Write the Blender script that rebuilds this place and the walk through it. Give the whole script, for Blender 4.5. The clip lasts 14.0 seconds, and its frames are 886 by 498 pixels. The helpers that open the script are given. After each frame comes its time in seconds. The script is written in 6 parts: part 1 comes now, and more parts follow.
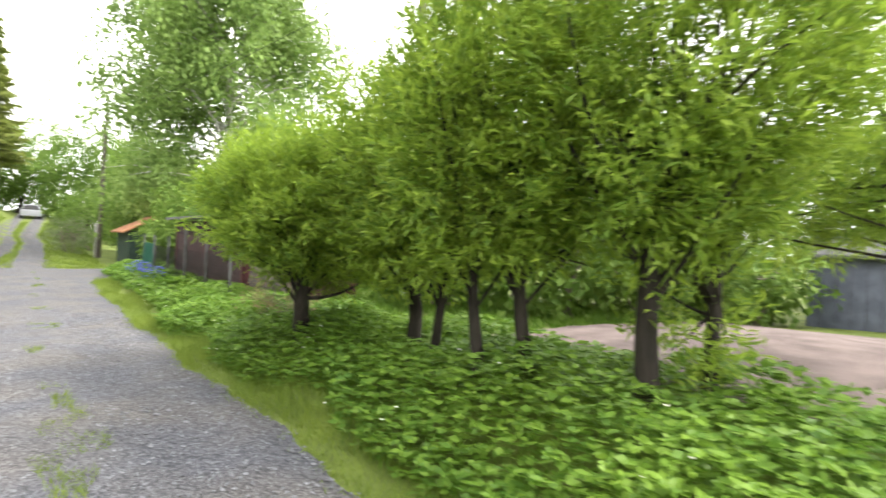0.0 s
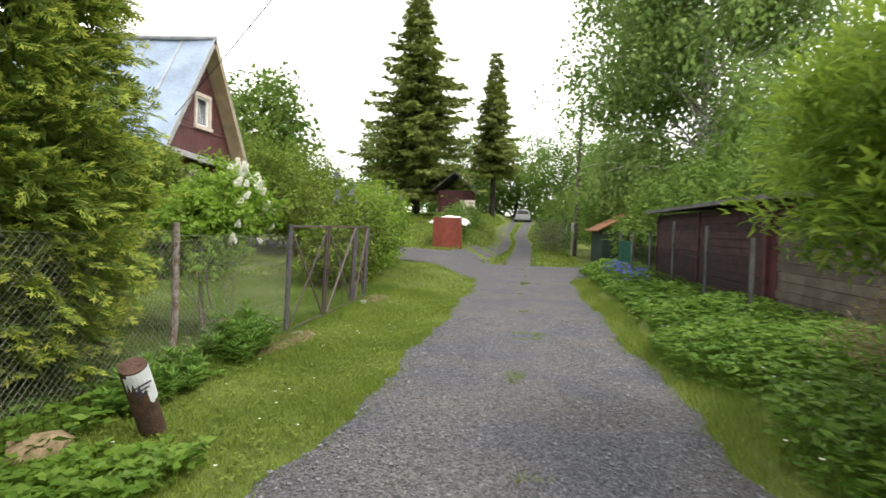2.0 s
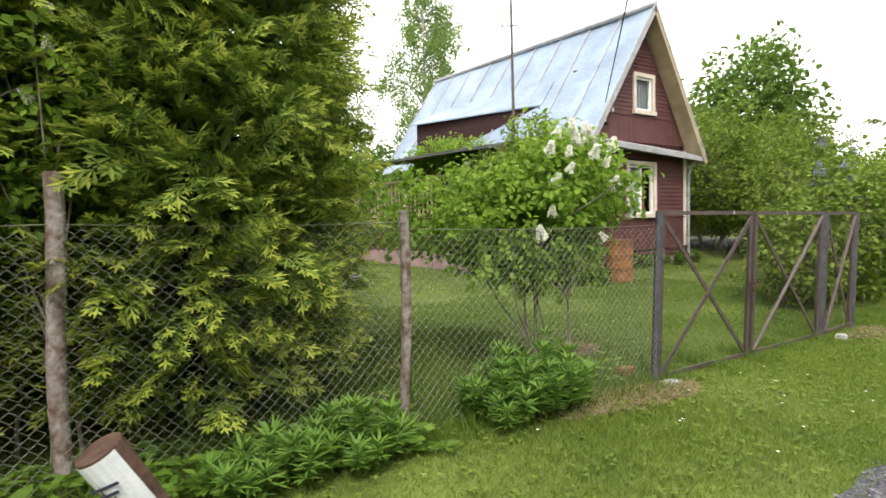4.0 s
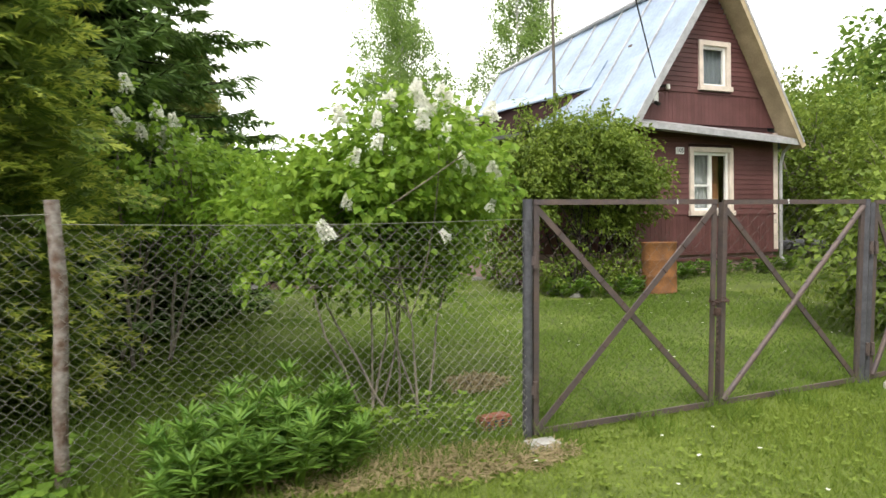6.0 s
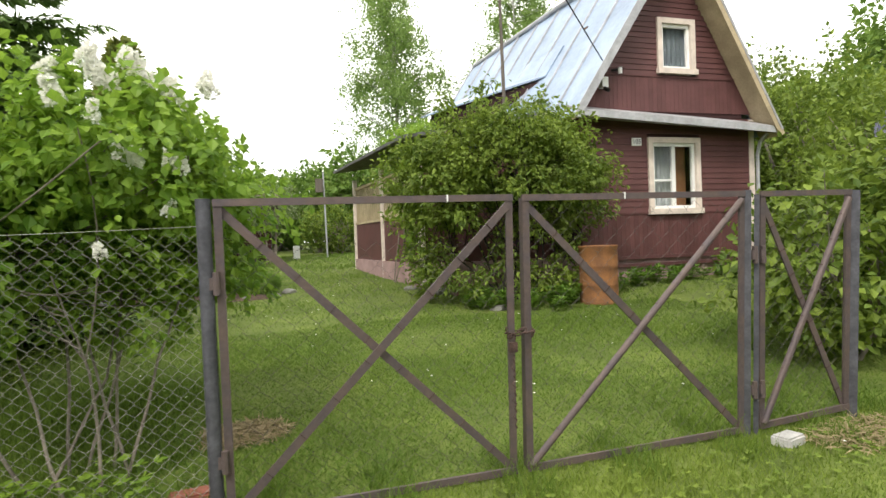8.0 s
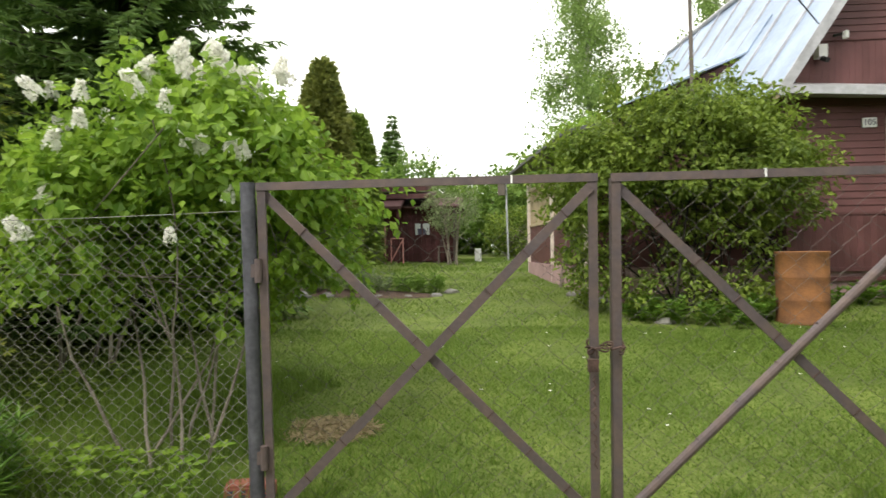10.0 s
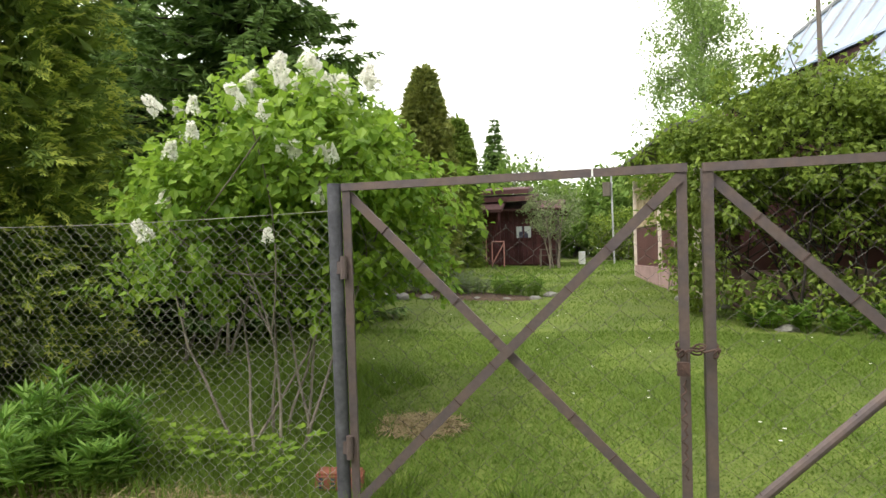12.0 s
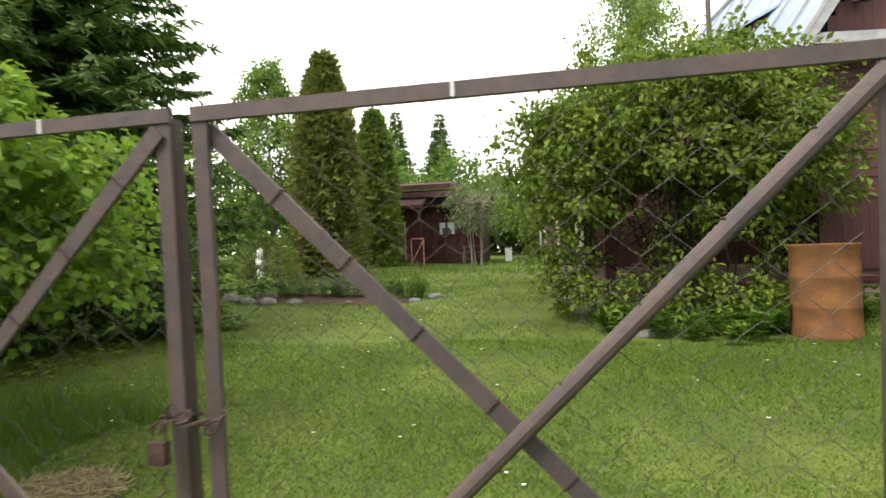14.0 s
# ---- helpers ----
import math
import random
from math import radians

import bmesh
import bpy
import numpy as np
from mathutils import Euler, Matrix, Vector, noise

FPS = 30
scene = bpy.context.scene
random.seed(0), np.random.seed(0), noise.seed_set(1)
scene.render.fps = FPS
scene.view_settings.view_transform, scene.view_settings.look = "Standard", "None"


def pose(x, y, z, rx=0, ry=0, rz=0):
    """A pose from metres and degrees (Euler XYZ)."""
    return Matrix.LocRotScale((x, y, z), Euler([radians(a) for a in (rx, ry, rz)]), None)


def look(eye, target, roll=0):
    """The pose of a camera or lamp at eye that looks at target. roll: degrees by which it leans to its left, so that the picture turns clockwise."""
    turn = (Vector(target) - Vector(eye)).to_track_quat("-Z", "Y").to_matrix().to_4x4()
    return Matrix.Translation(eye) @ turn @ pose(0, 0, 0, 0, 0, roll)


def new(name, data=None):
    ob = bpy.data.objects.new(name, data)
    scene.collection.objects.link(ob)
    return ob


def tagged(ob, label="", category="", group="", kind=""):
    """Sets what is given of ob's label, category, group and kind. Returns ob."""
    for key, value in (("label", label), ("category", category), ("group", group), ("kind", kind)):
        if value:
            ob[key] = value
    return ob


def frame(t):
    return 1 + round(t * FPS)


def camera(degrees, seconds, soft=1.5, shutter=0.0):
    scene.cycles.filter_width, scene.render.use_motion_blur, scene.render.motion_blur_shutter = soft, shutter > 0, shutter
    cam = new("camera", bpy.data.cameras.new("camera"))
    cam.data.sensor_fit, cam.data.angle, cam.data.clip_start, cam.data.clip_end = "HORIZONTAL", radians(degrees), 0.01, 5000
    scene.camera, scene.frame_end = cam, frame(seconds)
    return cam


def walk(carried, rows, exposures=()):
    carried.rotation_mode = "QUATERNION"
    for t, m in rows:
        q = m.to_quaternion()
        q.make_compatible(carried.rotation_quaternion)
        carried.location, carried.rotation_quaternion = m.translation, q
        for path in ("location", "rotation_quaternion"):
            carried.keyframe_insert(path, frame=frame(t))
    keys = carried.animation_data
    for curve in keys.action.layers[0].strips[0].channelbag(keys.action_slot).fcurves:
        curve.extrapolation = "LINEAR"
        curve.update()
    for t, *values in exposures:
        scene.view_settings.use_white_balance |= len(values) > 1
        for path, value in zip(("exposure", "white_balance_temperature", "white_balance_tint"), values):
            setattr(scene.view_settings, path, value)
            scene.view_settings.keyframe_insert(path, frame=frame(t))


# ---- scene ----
cam = camera(76.8, 14.0, shutter=0.22)
PATH = [
    (0, (-11.191, -3.231, 1.731), (-9.582, -4.419, 1.718), 2.6),
    (0.5, (-10.332, -3.268, 1.693), (-8.44, -3.915, 1.654), 2.6),
    (0.6, (-10.155, -3.283, 1.677), (-8.233, -3.832, 1.626), 2.5),
    (1, (-9.471, -3.334, 1.667), (-7.491, -3.612, 1.608), 2.2),
    (1.5, (-8.613, -3.376, 1.642), (-6.614, -3.391, 1.574), 2.0),
    (2, (-7.753, -3.364, 1.62), (-5.775, -3.08, 1.544), 1.5),
    (2.5, (-7.023, -3.385, 1.624), (-5.164, -2.653, 1.536), 0.8),
    (2.7, (-6.646, -3.367, 1.568), (-4.892, -2.411, 1.482), 0.3),
    (5, (-3.064, -3.299, 1.458), (-2.287, -1.457, 1.397), -1.1),
    (5.5, (-2.374, -3.311, 1.447), (-1.697, -1.43, 1.394), -1.2),
    (6, (-1.725, -3.3, 1.379), (-1.077, -1.409, 1.33), -1.2),
    (6.5, (-1.096, -3.25, 1.368), (-0.477, -1.349, 1.326), -1.4),
    (7, (-0.5, -3.098, 1.403), (0.106, -1.192, 1.357), -1.3),
    (7.2, (-0.347, -3.046, 1.403), (0.264, -1.142, 1.361), -1.4),
    (9.3, (1.11, -2.523, 1.274), (1.336, -0.535, 1.259), -1.9),
    (9.5, (1.108, -2.481, 1.264), (1.253, -0.486, 1.256), -1.3),
    (10, (1.079, -2.5, 1.282), (0.934, -0.506, 1.284), -1.0),
    (10.5, (1.089, -2.485, 1.275), (0.731, -0.517, 1.286), -1.3),
    (11, (1.096, -2.466, 1.262), (0.646, -0.518, 1.28), -1.1),
    (11.5, (1.113, -2.502, 1.26), (0.619, -0.564, 1.281), -1.1),
    (12, (1.195, -2.474, 1.247), (0.683, -0.541, 1.271), -1.2),
    (12.5, (1.351, -2.364, 1.226), (0.832, -0.433, 1.249), -1.3),
    (13, (1.696, -2.018, 1.217), (1.209, -0.078, 1.23), -1.7),
    (13.2, (1.862, -1.888, 1.208), (1.408, 0.06, 1.205), -1.7),
    (13.5, (2.112, -1.703, 1.243), (1.679, 0.249, 1.255), -1.9),
    (14, (2.501, -1.219, 1.229), (2.105, 0.741, 1.24), -2.0),
]
walk(cam, [(t, look(eye, target, roll)) for t, eye, target, roll in PATH],
     exposures=[(0.0, 1.05), (0.5, 0.75), (1.0, 0.38), (1.6, 0.12), (2.5, -0.08), (5.0, 0.18), (7.0, 0.08), (9.5, 0.04), (12.0, 0.18), (14.0, 0.08)])

# ---- light ----
world = bpy.data.worlds.new("sky")
scene.world = world
world.use_nodes = True
wn, wl = world.node_tree.nodes, world.node_tree.links
wn.clear()
SUN_EL, SUN_ROT = radians(48), radians(215)
sky = wn.new("ShaderNodeTexSky")
sky.sky_type, sky.sun_disc = "NISHITA", False
sky.sun_elevation, sky.sun_rotation = SUN_EL, SUN_ROT
bg_sky, bg_cloud, mix_w, out_w = wn.new("ShaderNodeBackground"), wn.new("ShaderNodeBackground"), wn.new("ShaderNodeMixShader"), wn.new("ShaderNodeOutputWorld")
bg_sky.inputs[1].default_value = 0.13
bg_cloud.inputs[0].default_value = (1.0, 0.985, 0.95, 1)
bg_cloud.inputs[1].default_value = 2.15
tc = wn.new("ShaderNodeTexCoord")
cl = wn.new("ShaderNodeTexNoise")
cl.inputs["Scale"].default_value, cl.inputs["Detail"].default_value = 2.2, 5
rampc = wn.new("ShaderNodeMapRange")
rampc.inputs[1].default_value, rampc.inputs[2].default_value, rampc.inputs[3].default_value, rampc.inputs[4].default_value = 0.28, 0.5, 0.72, 1.0
wl.new(tc.outputs["Generated"], cl.inputs["Vector"])
wl.new(cl.outputs["Fac"], rampc.inputs[0])
wl.new(rampc.outputs[0], mix_w.inputs[0])
wl.new(sky.outputs[0], bg_sky.inputs[0])
wl.new(bg_sky.outputs[0], mix_w.inputs[1])
wl.new(bg_cloud.outputs[0], mix_w.inputs[2])
wl.new(mix_w.outputs[0], out_w.inputs[0])
sun_data = bpy.data.lights.new("sun", "SUN")
sun_data.energy, sun_data.angle, sun_data.color = 2.6, radians(14), (1.0, 0.95, 0.86)
sun = new("sun", sun_data)
sun.matrix_world = look((-12, -17, 26), (0, 0, 0))

# ---- materials ----
def mat(name, col, rough=0.8, var=0.25, scale=5.0, bump=0.15, bscale=60.0, metal=0.0, col2=None, obj_var=0.0, stretch=(1, 1, 1), spec=0.3):
    m = bpy.data.materials.new(name)
    m.use_nodes = True
    n, l = m.node_tree.nodes, m.node_tree.links
    b = n["Principled BSDF"]
    b.inputs["Roughness"].default_value, b.inputs["Metallic"].default_value = rough, metal
    b.inputs["Specular IOR Level"].default_value = spec
    co = n.new("ShaderNodeTexCoord")
    mp = n.new("ShaderNodeMapping")
    mp.inputs["Scale"].default_value = stretch
    l.new(co.outputs["Object"], mp.inputs["Vector"])
    n1, n2 = n.new("ShaderNodeTexNoise"), n.new("ShaderNodeTexNoise")
    n1.inputs["Scale"].default_value, n1.inputs["Detail"].default_value = scale, 6
    n2.inputs["Scale"].default_value, n2.inputs["Detail"].default_value = bscale, 4
    l.new(mp.outputs[0], n1.inputs["Vector"])
    l.new(mp.outputs[0], n2.inputs["Vector"])
    mx = n.new("ShaderNodeMix")
    mx.data_type = "RGBA"
    c2 = col2 or tuple(min(1, c * (1 + var)) for c in col)
    c1 = col if col2 else tuple(c * (1 - var) for c in col)
    mx.inputs[6].default_value, mx.inputs[7].default_value = (*c1, 1), (*c2, 1)
    mr = n.new("ShaderNodeMapRange")
    mr.inputs[1].default_value, mr.inputs[2].default_value = 0.35, 0.65
    l.new(n1.outputs["Fac"], mr.inputs[0])
    l.new(mr.outputs[0], mx.inputs[0])
    hs = n.new("ShaderNodeHueSaturation")
    fine = n.new("ShaderNodeMapRange")
    fine.inputs[1].default_value, fine.inputs[2].default_value, fine.inputs[3].default_value, fine.inputs[4].default_value = 0.3, 0.7, 1 - var * 0.6, 1 + var * 0.6
    l.new(n2.outputs["Fac"], fine.inputs[0])
    if obj_var:
        oi = n.new("ShaderNodeObjectInfo")
        ov = n.new("ShaderNodeMapRange")
        ov.inputs[3].default_value, ov.inputs[4].default_value = 1 - obj_var, 1 + obj_var
        l.new(oi.outputs["Random"], ov.inputs[0])
        ml = n.new("ShaderNodeMath")
        ml.operation = "MULTIPLY"
        l.new(fine.outputs[0], ml.inputs[0])
        l.new(ov.outputs[0], ml.inputs[1])
        l.new(ml.outputs[0], hs.inputs["Value"])
    else:
        l.new(fine.outputs[0], hs.inputs["Value"])
    l.new(mx.outputs[2], hs.inputs["Color"])
    l.new(hs.outputs[0], b.inputs["Base Color"])
    if bump:
        bp = n.new("ShaderNodeBump")
        bp.inputs["Strength"].default_value, bp.inputs["Distance"].default_value = bump, 0.02
        l.new(n2.outputs["Fac"], bp.inputs["Height"])
        l.new(bp.outputs[0], b.inputs["Normal"])
    return m


def leaf_mat(name, c1, c2, trans=0.35, rough=0.5, patch=0.6):
    """Leaves: each one its own tone between c1 and c2, light passing through."""
    m = bpy.data.materials.new(name)
    m.use_nodes = True
    n, l = m.node_tree.nodes, m.node_tree.links
    b = n["Principled BSDF"]
    b.inputs["Roughness"].default_value, b.inputs["Specular IOR Level"].default_value = rough, 0.25
    geo, co, ns = n.new("ShaderNodeNewGeometry"), n.new("ShaderNodeTexCoord"), n.new("ShaderNodeTexNoise")
    ns.inputs["Scale"].default_value = patch
    l.new(co.outputs["Object"], ns.inputs["Vector"])
    ad = n.new("ShaderNodeMath")
    ad.operation = "MULTIPLY_ADD"
    ad.inputs[1].default_value = 0.65
    l.new(geo.outputs["Random Per Island"], ad.inputs[0])
    mr = n.new("ShaderNodeMapRange")
    mr.inputs[1].default_value, mr.inputs[2].default_value, mr.inputs[4].default_value = 0.3, 0.7, 0.35
    l.new(ns.outputs["Fac"], mr.inputs[0])
    l.new(mr.outputs[0], ad.inputs[2])
    mx = n.new("ShaderNodeMix")
    mx.data_type = "RGBA"
    mx.inputs[6].default_value, mx.inputs[7].default_value = (*c1, 1), (*c2, 1)
    l.new(ad.outputs[0], mx.inputs[0])
    l.new(mx.outputs[2], b.inputs["Base Color"])
    tr, ms = n.new("ShaderNodeBsdfTranslucent"), n.new("ShaderNodeMixShader")
    ms.inputs[0].default_value = trans
    l.new(mx.outputs[2], tr.inputs["Color"])
    l.new(b.outputs[0], ms.inputs[1])
    l.new(tr.outputs[0], ms.inputs[2])
    l.new(ms.outputs[0], n["Material Output"].inputs["Surface"])
    return m


def gravel_mat():
    """Crushed stone: every chip its own grey, worn brownish patches between."""
    m = bpy.data.materials.new("gravel")
    m.use_nodes = True
    n, l = m.node_tree.nodes, m.node_tree.links
    b = n["Principled BSDF"]
    b.inputs["Roughness"].default_value, b.inputs["Specular IOR Level"].default_value = 0.9, 0.25
    co = n.new("ShaderNodeTexCoord")
    v1, v2, pn = n.new("ShaderNodeTexVoronoi"), n.new("ShaderNodeTexVoronoi"), n.new("ShaderNodeTexNoise")
    v1.inputs["Scale"].default_value, v2.inputs["Scale"].default_value = 52, 130
    pn.inputs["Scale"].default_value, pn.inputs["Detail"].default_value = 0.9, 7
    for k in (v1, v2, pn):
        l.new(co.outputs["Object"], k.inputs["Vector"])
    g1, g2, sep1, sep2 = n.new("ShaderNodeMapRange"), n.new("ShaderNodeMapRange"), n.new("ShaderNodeSeparateColor"), n.new("ShaderNodeSeparateColor")
    l.new(v1.outputs["Color"], sep1.inputs[0])
    l.new(v2.outputs["Color"], sep2.inputs[0])
    g1.inputs[3].default_value, g1.inputs[4].default_value = 0.5, 1.5
    g2.inputs[3].default_value, g2.inputs[4].default_value = 0.55, 1.45
    l.new(sep1.outputs[0], g1.inputs[0])
    l.new(sep2.outputs[0], g2.inputs[0])
    mul = n.new("ShaderNodeMath")
    mul.operation = "MULTIPLY"
    l.new(g1.outputs[0], mul.inputs[0])
    l.new(g2.outputs[0], mul.inputs[1])
    pr, mx, hs = n.new("ShaderNodeMapRange"), n.new("ShaderNodeMix"), n.new("ShaderNodeHueSaturation")
    pr.inputs[1].default_value, pr.inputs[2].default_value = 0.36, 0.66
    mx.data_type = "RGBA"
    mx.inputs[6].default_value, mx.inputs[7].default_value = (0.088, 0.09, 0.105, 1), (0.118, 0.11, 0.108, 1)
    l.new(pn.outputs["Fac"], pr.inputs[0])
    l.new(pr.outputs[0], mx.inputs[0])
    l.new(mx.outputs[2], hs.inputs["Color"])
    l.new(mul.outputs[0], hs.inputs["Value"])
    l.new(hs.outputs[0], b.inputs["Base Color"])
    bp = n.new("ShaderNodeBump")
    bp.invert = True
    bp.inputs["Strength"].default_value, bp.inputs["Distance"].default_value = 0.9, 0.014
    l.new(v1.outputs["Distance"], bp.inputs["Height"])
    l.new(bp.outputs[0], b.inputs["Normal"])
    return m


M_ground = mat("turf_soil", (0.085, 0.115, 0.024), 0.95, 0.35, 1.6, 0.6, 40, col2=(0.14, 0.18, 0.034))
M_gravel = gravel_mat()
M_stone = mat("loose_stones", (0.17, 0.172, 0.19), 0.85, 0.45, 9, 0.2, 40)
M_pinkgravel = mat("pink_gravel", (0.17, 0.132, 0.128), 0.95, 0.25, 2, 0.8, 60)
M_siding = mat("brown_red_paint", (0.112, 0.048, 0.047), 0.55, 0.14, 2.5, 0.12, 90, obj_var=0.1)
# Siding brown darkened: shade between boards and under the dormer is in the colour.
M_sidingshade = mat("siding_gap_shade", (0.045, 0.02, 0.02), 0.8, 0.1, 3, 0)
M_trim = mat("cream_paint", (0.66, 0.57, 0.5), 0.6, 0.12, 6, 0.1, 50)
M_white = mat("white_paint", (0.78, 0.78, 0.76), 0.45, 0.06, 5, 0.05, 40)
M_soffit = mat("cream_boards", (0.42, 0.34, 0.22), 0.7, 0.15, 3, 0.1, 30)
M_roof = mat("galvanised_roof", (0.3, 0.38, 0.5), 0.42, 0.16, 1.3, 0.12, 14, metal=0.35, obj_var=0.07, spec=0.5)
M_fascia = mat("zinc_flashing", (0.42, 0.42, 0.44), 0.5, 0.15, 4, 0.1, 20, metal=0.3)
M_plinth = mat("pink_concrete", (0.36, 0.24, 0.235), 0.9, 0.15, 3, 0.3, 40)
M_iron = mat("painted_iron", (0.1, 0.082, 0.085), 0.55, 0.16, 9, 0.12, 45, metal=0.25, col2=(0.135, 0.1, 0.088))
M_post = mat("grey_steel_post", (0.1, 0.1, 0.115), 0.5, 0.25, 8, 0.2, 50, metal=0.3)
M_rustpost = mat("rusty_post", (0.12, 0.075, 0.055), 0.85, 0.3, 16, 0.4, 50, col2=(0.3, 0.27, 0.25))
M_wire = mat("wire", (0.3, 0.29, 0.26), 0.5, 0.15, 20, 0, metal=0.5)
M_darkwire = mat("dark_wire", (0.1, 0.09, 0.08), 0.6, 0.2, 20, 0, metal=0.3)
M_soil = mat("bed_soil", (0.09, 0.06, 0.042), 0.95, 0.35, 8, 0.7, 50)
M_rust = mat("rust", (0.165, 0.078, 0.038), 0.85, 0.22, 5, 0.25, 50, col2=(0.28, 0.125, 0.047))
M_brownpipe = mat("brown_pipe", (0.085, 0.05, 0.036), 0.85, 0.3, 12, 0.4, 50)
M_greyplank = mat("grey_brown_planks", (0.1, 0.085, 0.07), 0.9, 0.3, 4, 0.4, 40, obj_var=0.25)
M_chain = mat("dark_rust", (0.07, 0.042, 0.034), 0.8, 0.3, 20, 0.3, 80)
M_bark = mat("bark", (0.027, 0.022, 0.018), 0.95, 0.4, 8, 0.9, 26, stretch=(1, 1, 0.3))
M_barkgrey = mat("grey_bark", (0.2, 0.175, 0.14), 0.9, 0.3, 8, 0.6, 30, stretch=(1, 1, 0.4))
M_birchbark = mat("birch_bark", (0.3, 0.29, 0.27), 0.8, 0.4, 5, 0.3, 20, col2=(0.62, 0.6, 0.56))
M_polewood = mat("weathered_wood", (0.12, 0.102, 0.085), 0.9, 0.25, 5, 0.4, 50, stretch=(1, 1, 0.1))
M_shedwood = mat("dark_red_boards", (0.06, 0.02, 0.021), 0.8, 0.3, 4, 0.3, 50, obj_var=0.25)
M_redboard = mat("red_boards", (0.2, 0.05, 0.032), 0.75, 0.2, 4, 0.2, 40, obj_var=0.12)
M_felt = mat("roofing_felt", (0.1, 0.1, 0.1), 0.9, 0.3, 4, 0.3, 50)
M_orange = mat("orange_roof", (0.3, 0.14, 0.07), 0.8, 0.25, 3, 0.2, 30)
M_darkgreen = mat("green_board", (0.018, 0.035, 0.026), 0.7, 0.25, 4, 0.2, 40)
M_concrete = mat("concrete", (0.42, 0.41, 0.39), 0.9, 0.15, 6, 0.4, 50)
M_brick = mat("red_brick", (0.26, 0.095, 0.065), 0.85, 0.2, 10, 0.4, 60)
M_paper = mat("white_paper", (0.72, 0.74, 0.78), 0.7, 0.1, 12, 0.1, 60)
M_inkshade = mat("dark_ink_and_shade", (0.05, 0.05, 0.08), 0.7, 0.1, 10, 0)
M_black = mat("black_rubber", (0.02, 0.02, 0.02), 0.6, 0.2, 10, 0.1)
M_curtain = mat("net_curtain", (0.36, 0.39, 0.39), 0.9, 0.15, 8, 0.2, 30, stretch=(6, 1, 0.2))
M_room = mat("dim_room", (0.12, 0.08, 0.06), 0.9, 0.2, 3, 0)
M_drygrass = mat("dry_cuttings", (0.27, 0.2, 0.12), 0.95, 0.3, 10, 0.4, 60)
M_whitestone = mat("pale_stone", (0.2, 0.195, 0.175), 0.9, 0.2, 8, 0.4, 40)
M_net = mat("green_net", (0.02, 0.1, 0.07), 0.7, 0.2, 10, 0)
M_carpaint = mat("grey_car_paint", (0.28, 0.29, 0.31), 0.3, 0.05, 5, 0, metal=0.5)
# Grey-blue of the sky's reflection in the gable window, put into a colour.
M_skyreflect = mat("pane_sky_reflection", (0.16, 0.19, 0.21), 0.8, 0.1, 4, 0.05)
M_bluepaint = mat("grey_blue_boards", (0.1, 0.11, 0.145), 0.7, 0.2, 4, 0.2)
M_glass = bpy.data.materials.new("window_glass")
M_glass.use_nodes = True
M_glass.node_tree.nodes["Principled BSDF"].inputs["Roughness"].default_value = 0.03
M_glass.node_tree.nodes["Principled BSDF"].inputs["Transmission Weight"].default_value = 1.0
M_glass.node_tree.nodes["Principled BSDF"].inputs["IOR"].default_value = 1.35

L_grass = leaf_mat("grass_blades", (0.074, 0.142, 0.018), (0.176, 0.257, 0.036), 0.35, 0.55, 0.5)
L_verge = leaf_mat("verge_grass", (0.104, 0.166, 0.023), (0.235, 0.305, 0.05), 0.35, 0.6, 0.7)
L_herb = leaf_mat("herb_leaves", (0.065, 0.15, 0.02), (0.195, 0.315, 0.042), 0.42, 0.5, 1.0)
L_lupin = leaf_mat("lupin_leaves", (0.085, 0.19, 0.033), (0.21, 0.345, 0.055), 0.3, 0.5, 1.5)
L_lilac = leaf_mat("lilac_leaves", (0.12, 0.235, 0.03), (0.33, 0.48, 0.06), 0.5, 0.45, 1.0)
L_bush = leaf_mat("bush_leaves", (0.075, 0.13, 0.021), (0.27, 0.355, 0.052), 0.42, 0.5, 0.9)
L_willow = leaf_mat("willow_leaves", (0.1, 0.19, 0.028), (0.38, 0.5, 0.068), 0.5, 0.5, 0.9)
L_thuja = leaf_mat("thuja_sprays", (0.07, 0.13, 0.024), (0.24, 0.32, 0.052), 0.32, 0.6, 1.4)
L_thujatip = leaf_mat("thuja_new_growth", (0.24, 0.31, 0.045), (0.46, 0.5, 0.085), 0.35, 0.6, 1.4)
L_column = leaf_mat("column_thuja_sprays", (0.08, 0.115, 0.028), (0.29, 0.31, 0.07), 0.25, 0.6, 1.4)
L_spruce = leaf_mat("spruce_needles", (0.065, 0.13, 0.038), (0.22, 0.33, 0.085), 0.25, 0.6, 0.7)
L_farspruce = leaf_mat("old_spruce_needles", (0.1, 0.135, 0.036), (0.31, 0.36, 0.085), 0.25, 0.6, 0.5)
L_birch = leaf_mat("birch_leaves", (0.12, 0.2, 0.05), (0.3, 0.42, 0.12), 0.45, 0.5, 0.4)
L_far = leaf_mat("far_leaves", (0.076, 0.152, 0.025), (0.225, 0.33, 0.066), 0.42, 0.6, 0.3)
L_pale = leaf_mat("pale_leaves", (0.13, 0.18, 0.07), (0.26, 0.31, 0.15), 0.3, 0.6, 0.8)
L_silver = leaf_mat("silver_leaves", (0.14, 0.19, 0.1), (0.26, 0.31, 0.19), 0.2, 0.6, 2)
L_flower = leaf_mat("white_petals", (0.86, 0.85, 0.78), (0.95, 0.95, 0.91), 0.4, 0.6, 3)
L_purple = leaf_mat("lilac_petals", (0.35, 0.33, 0.55), (0.55, 0.53, 0.72), 0.3, 0.6, 3)
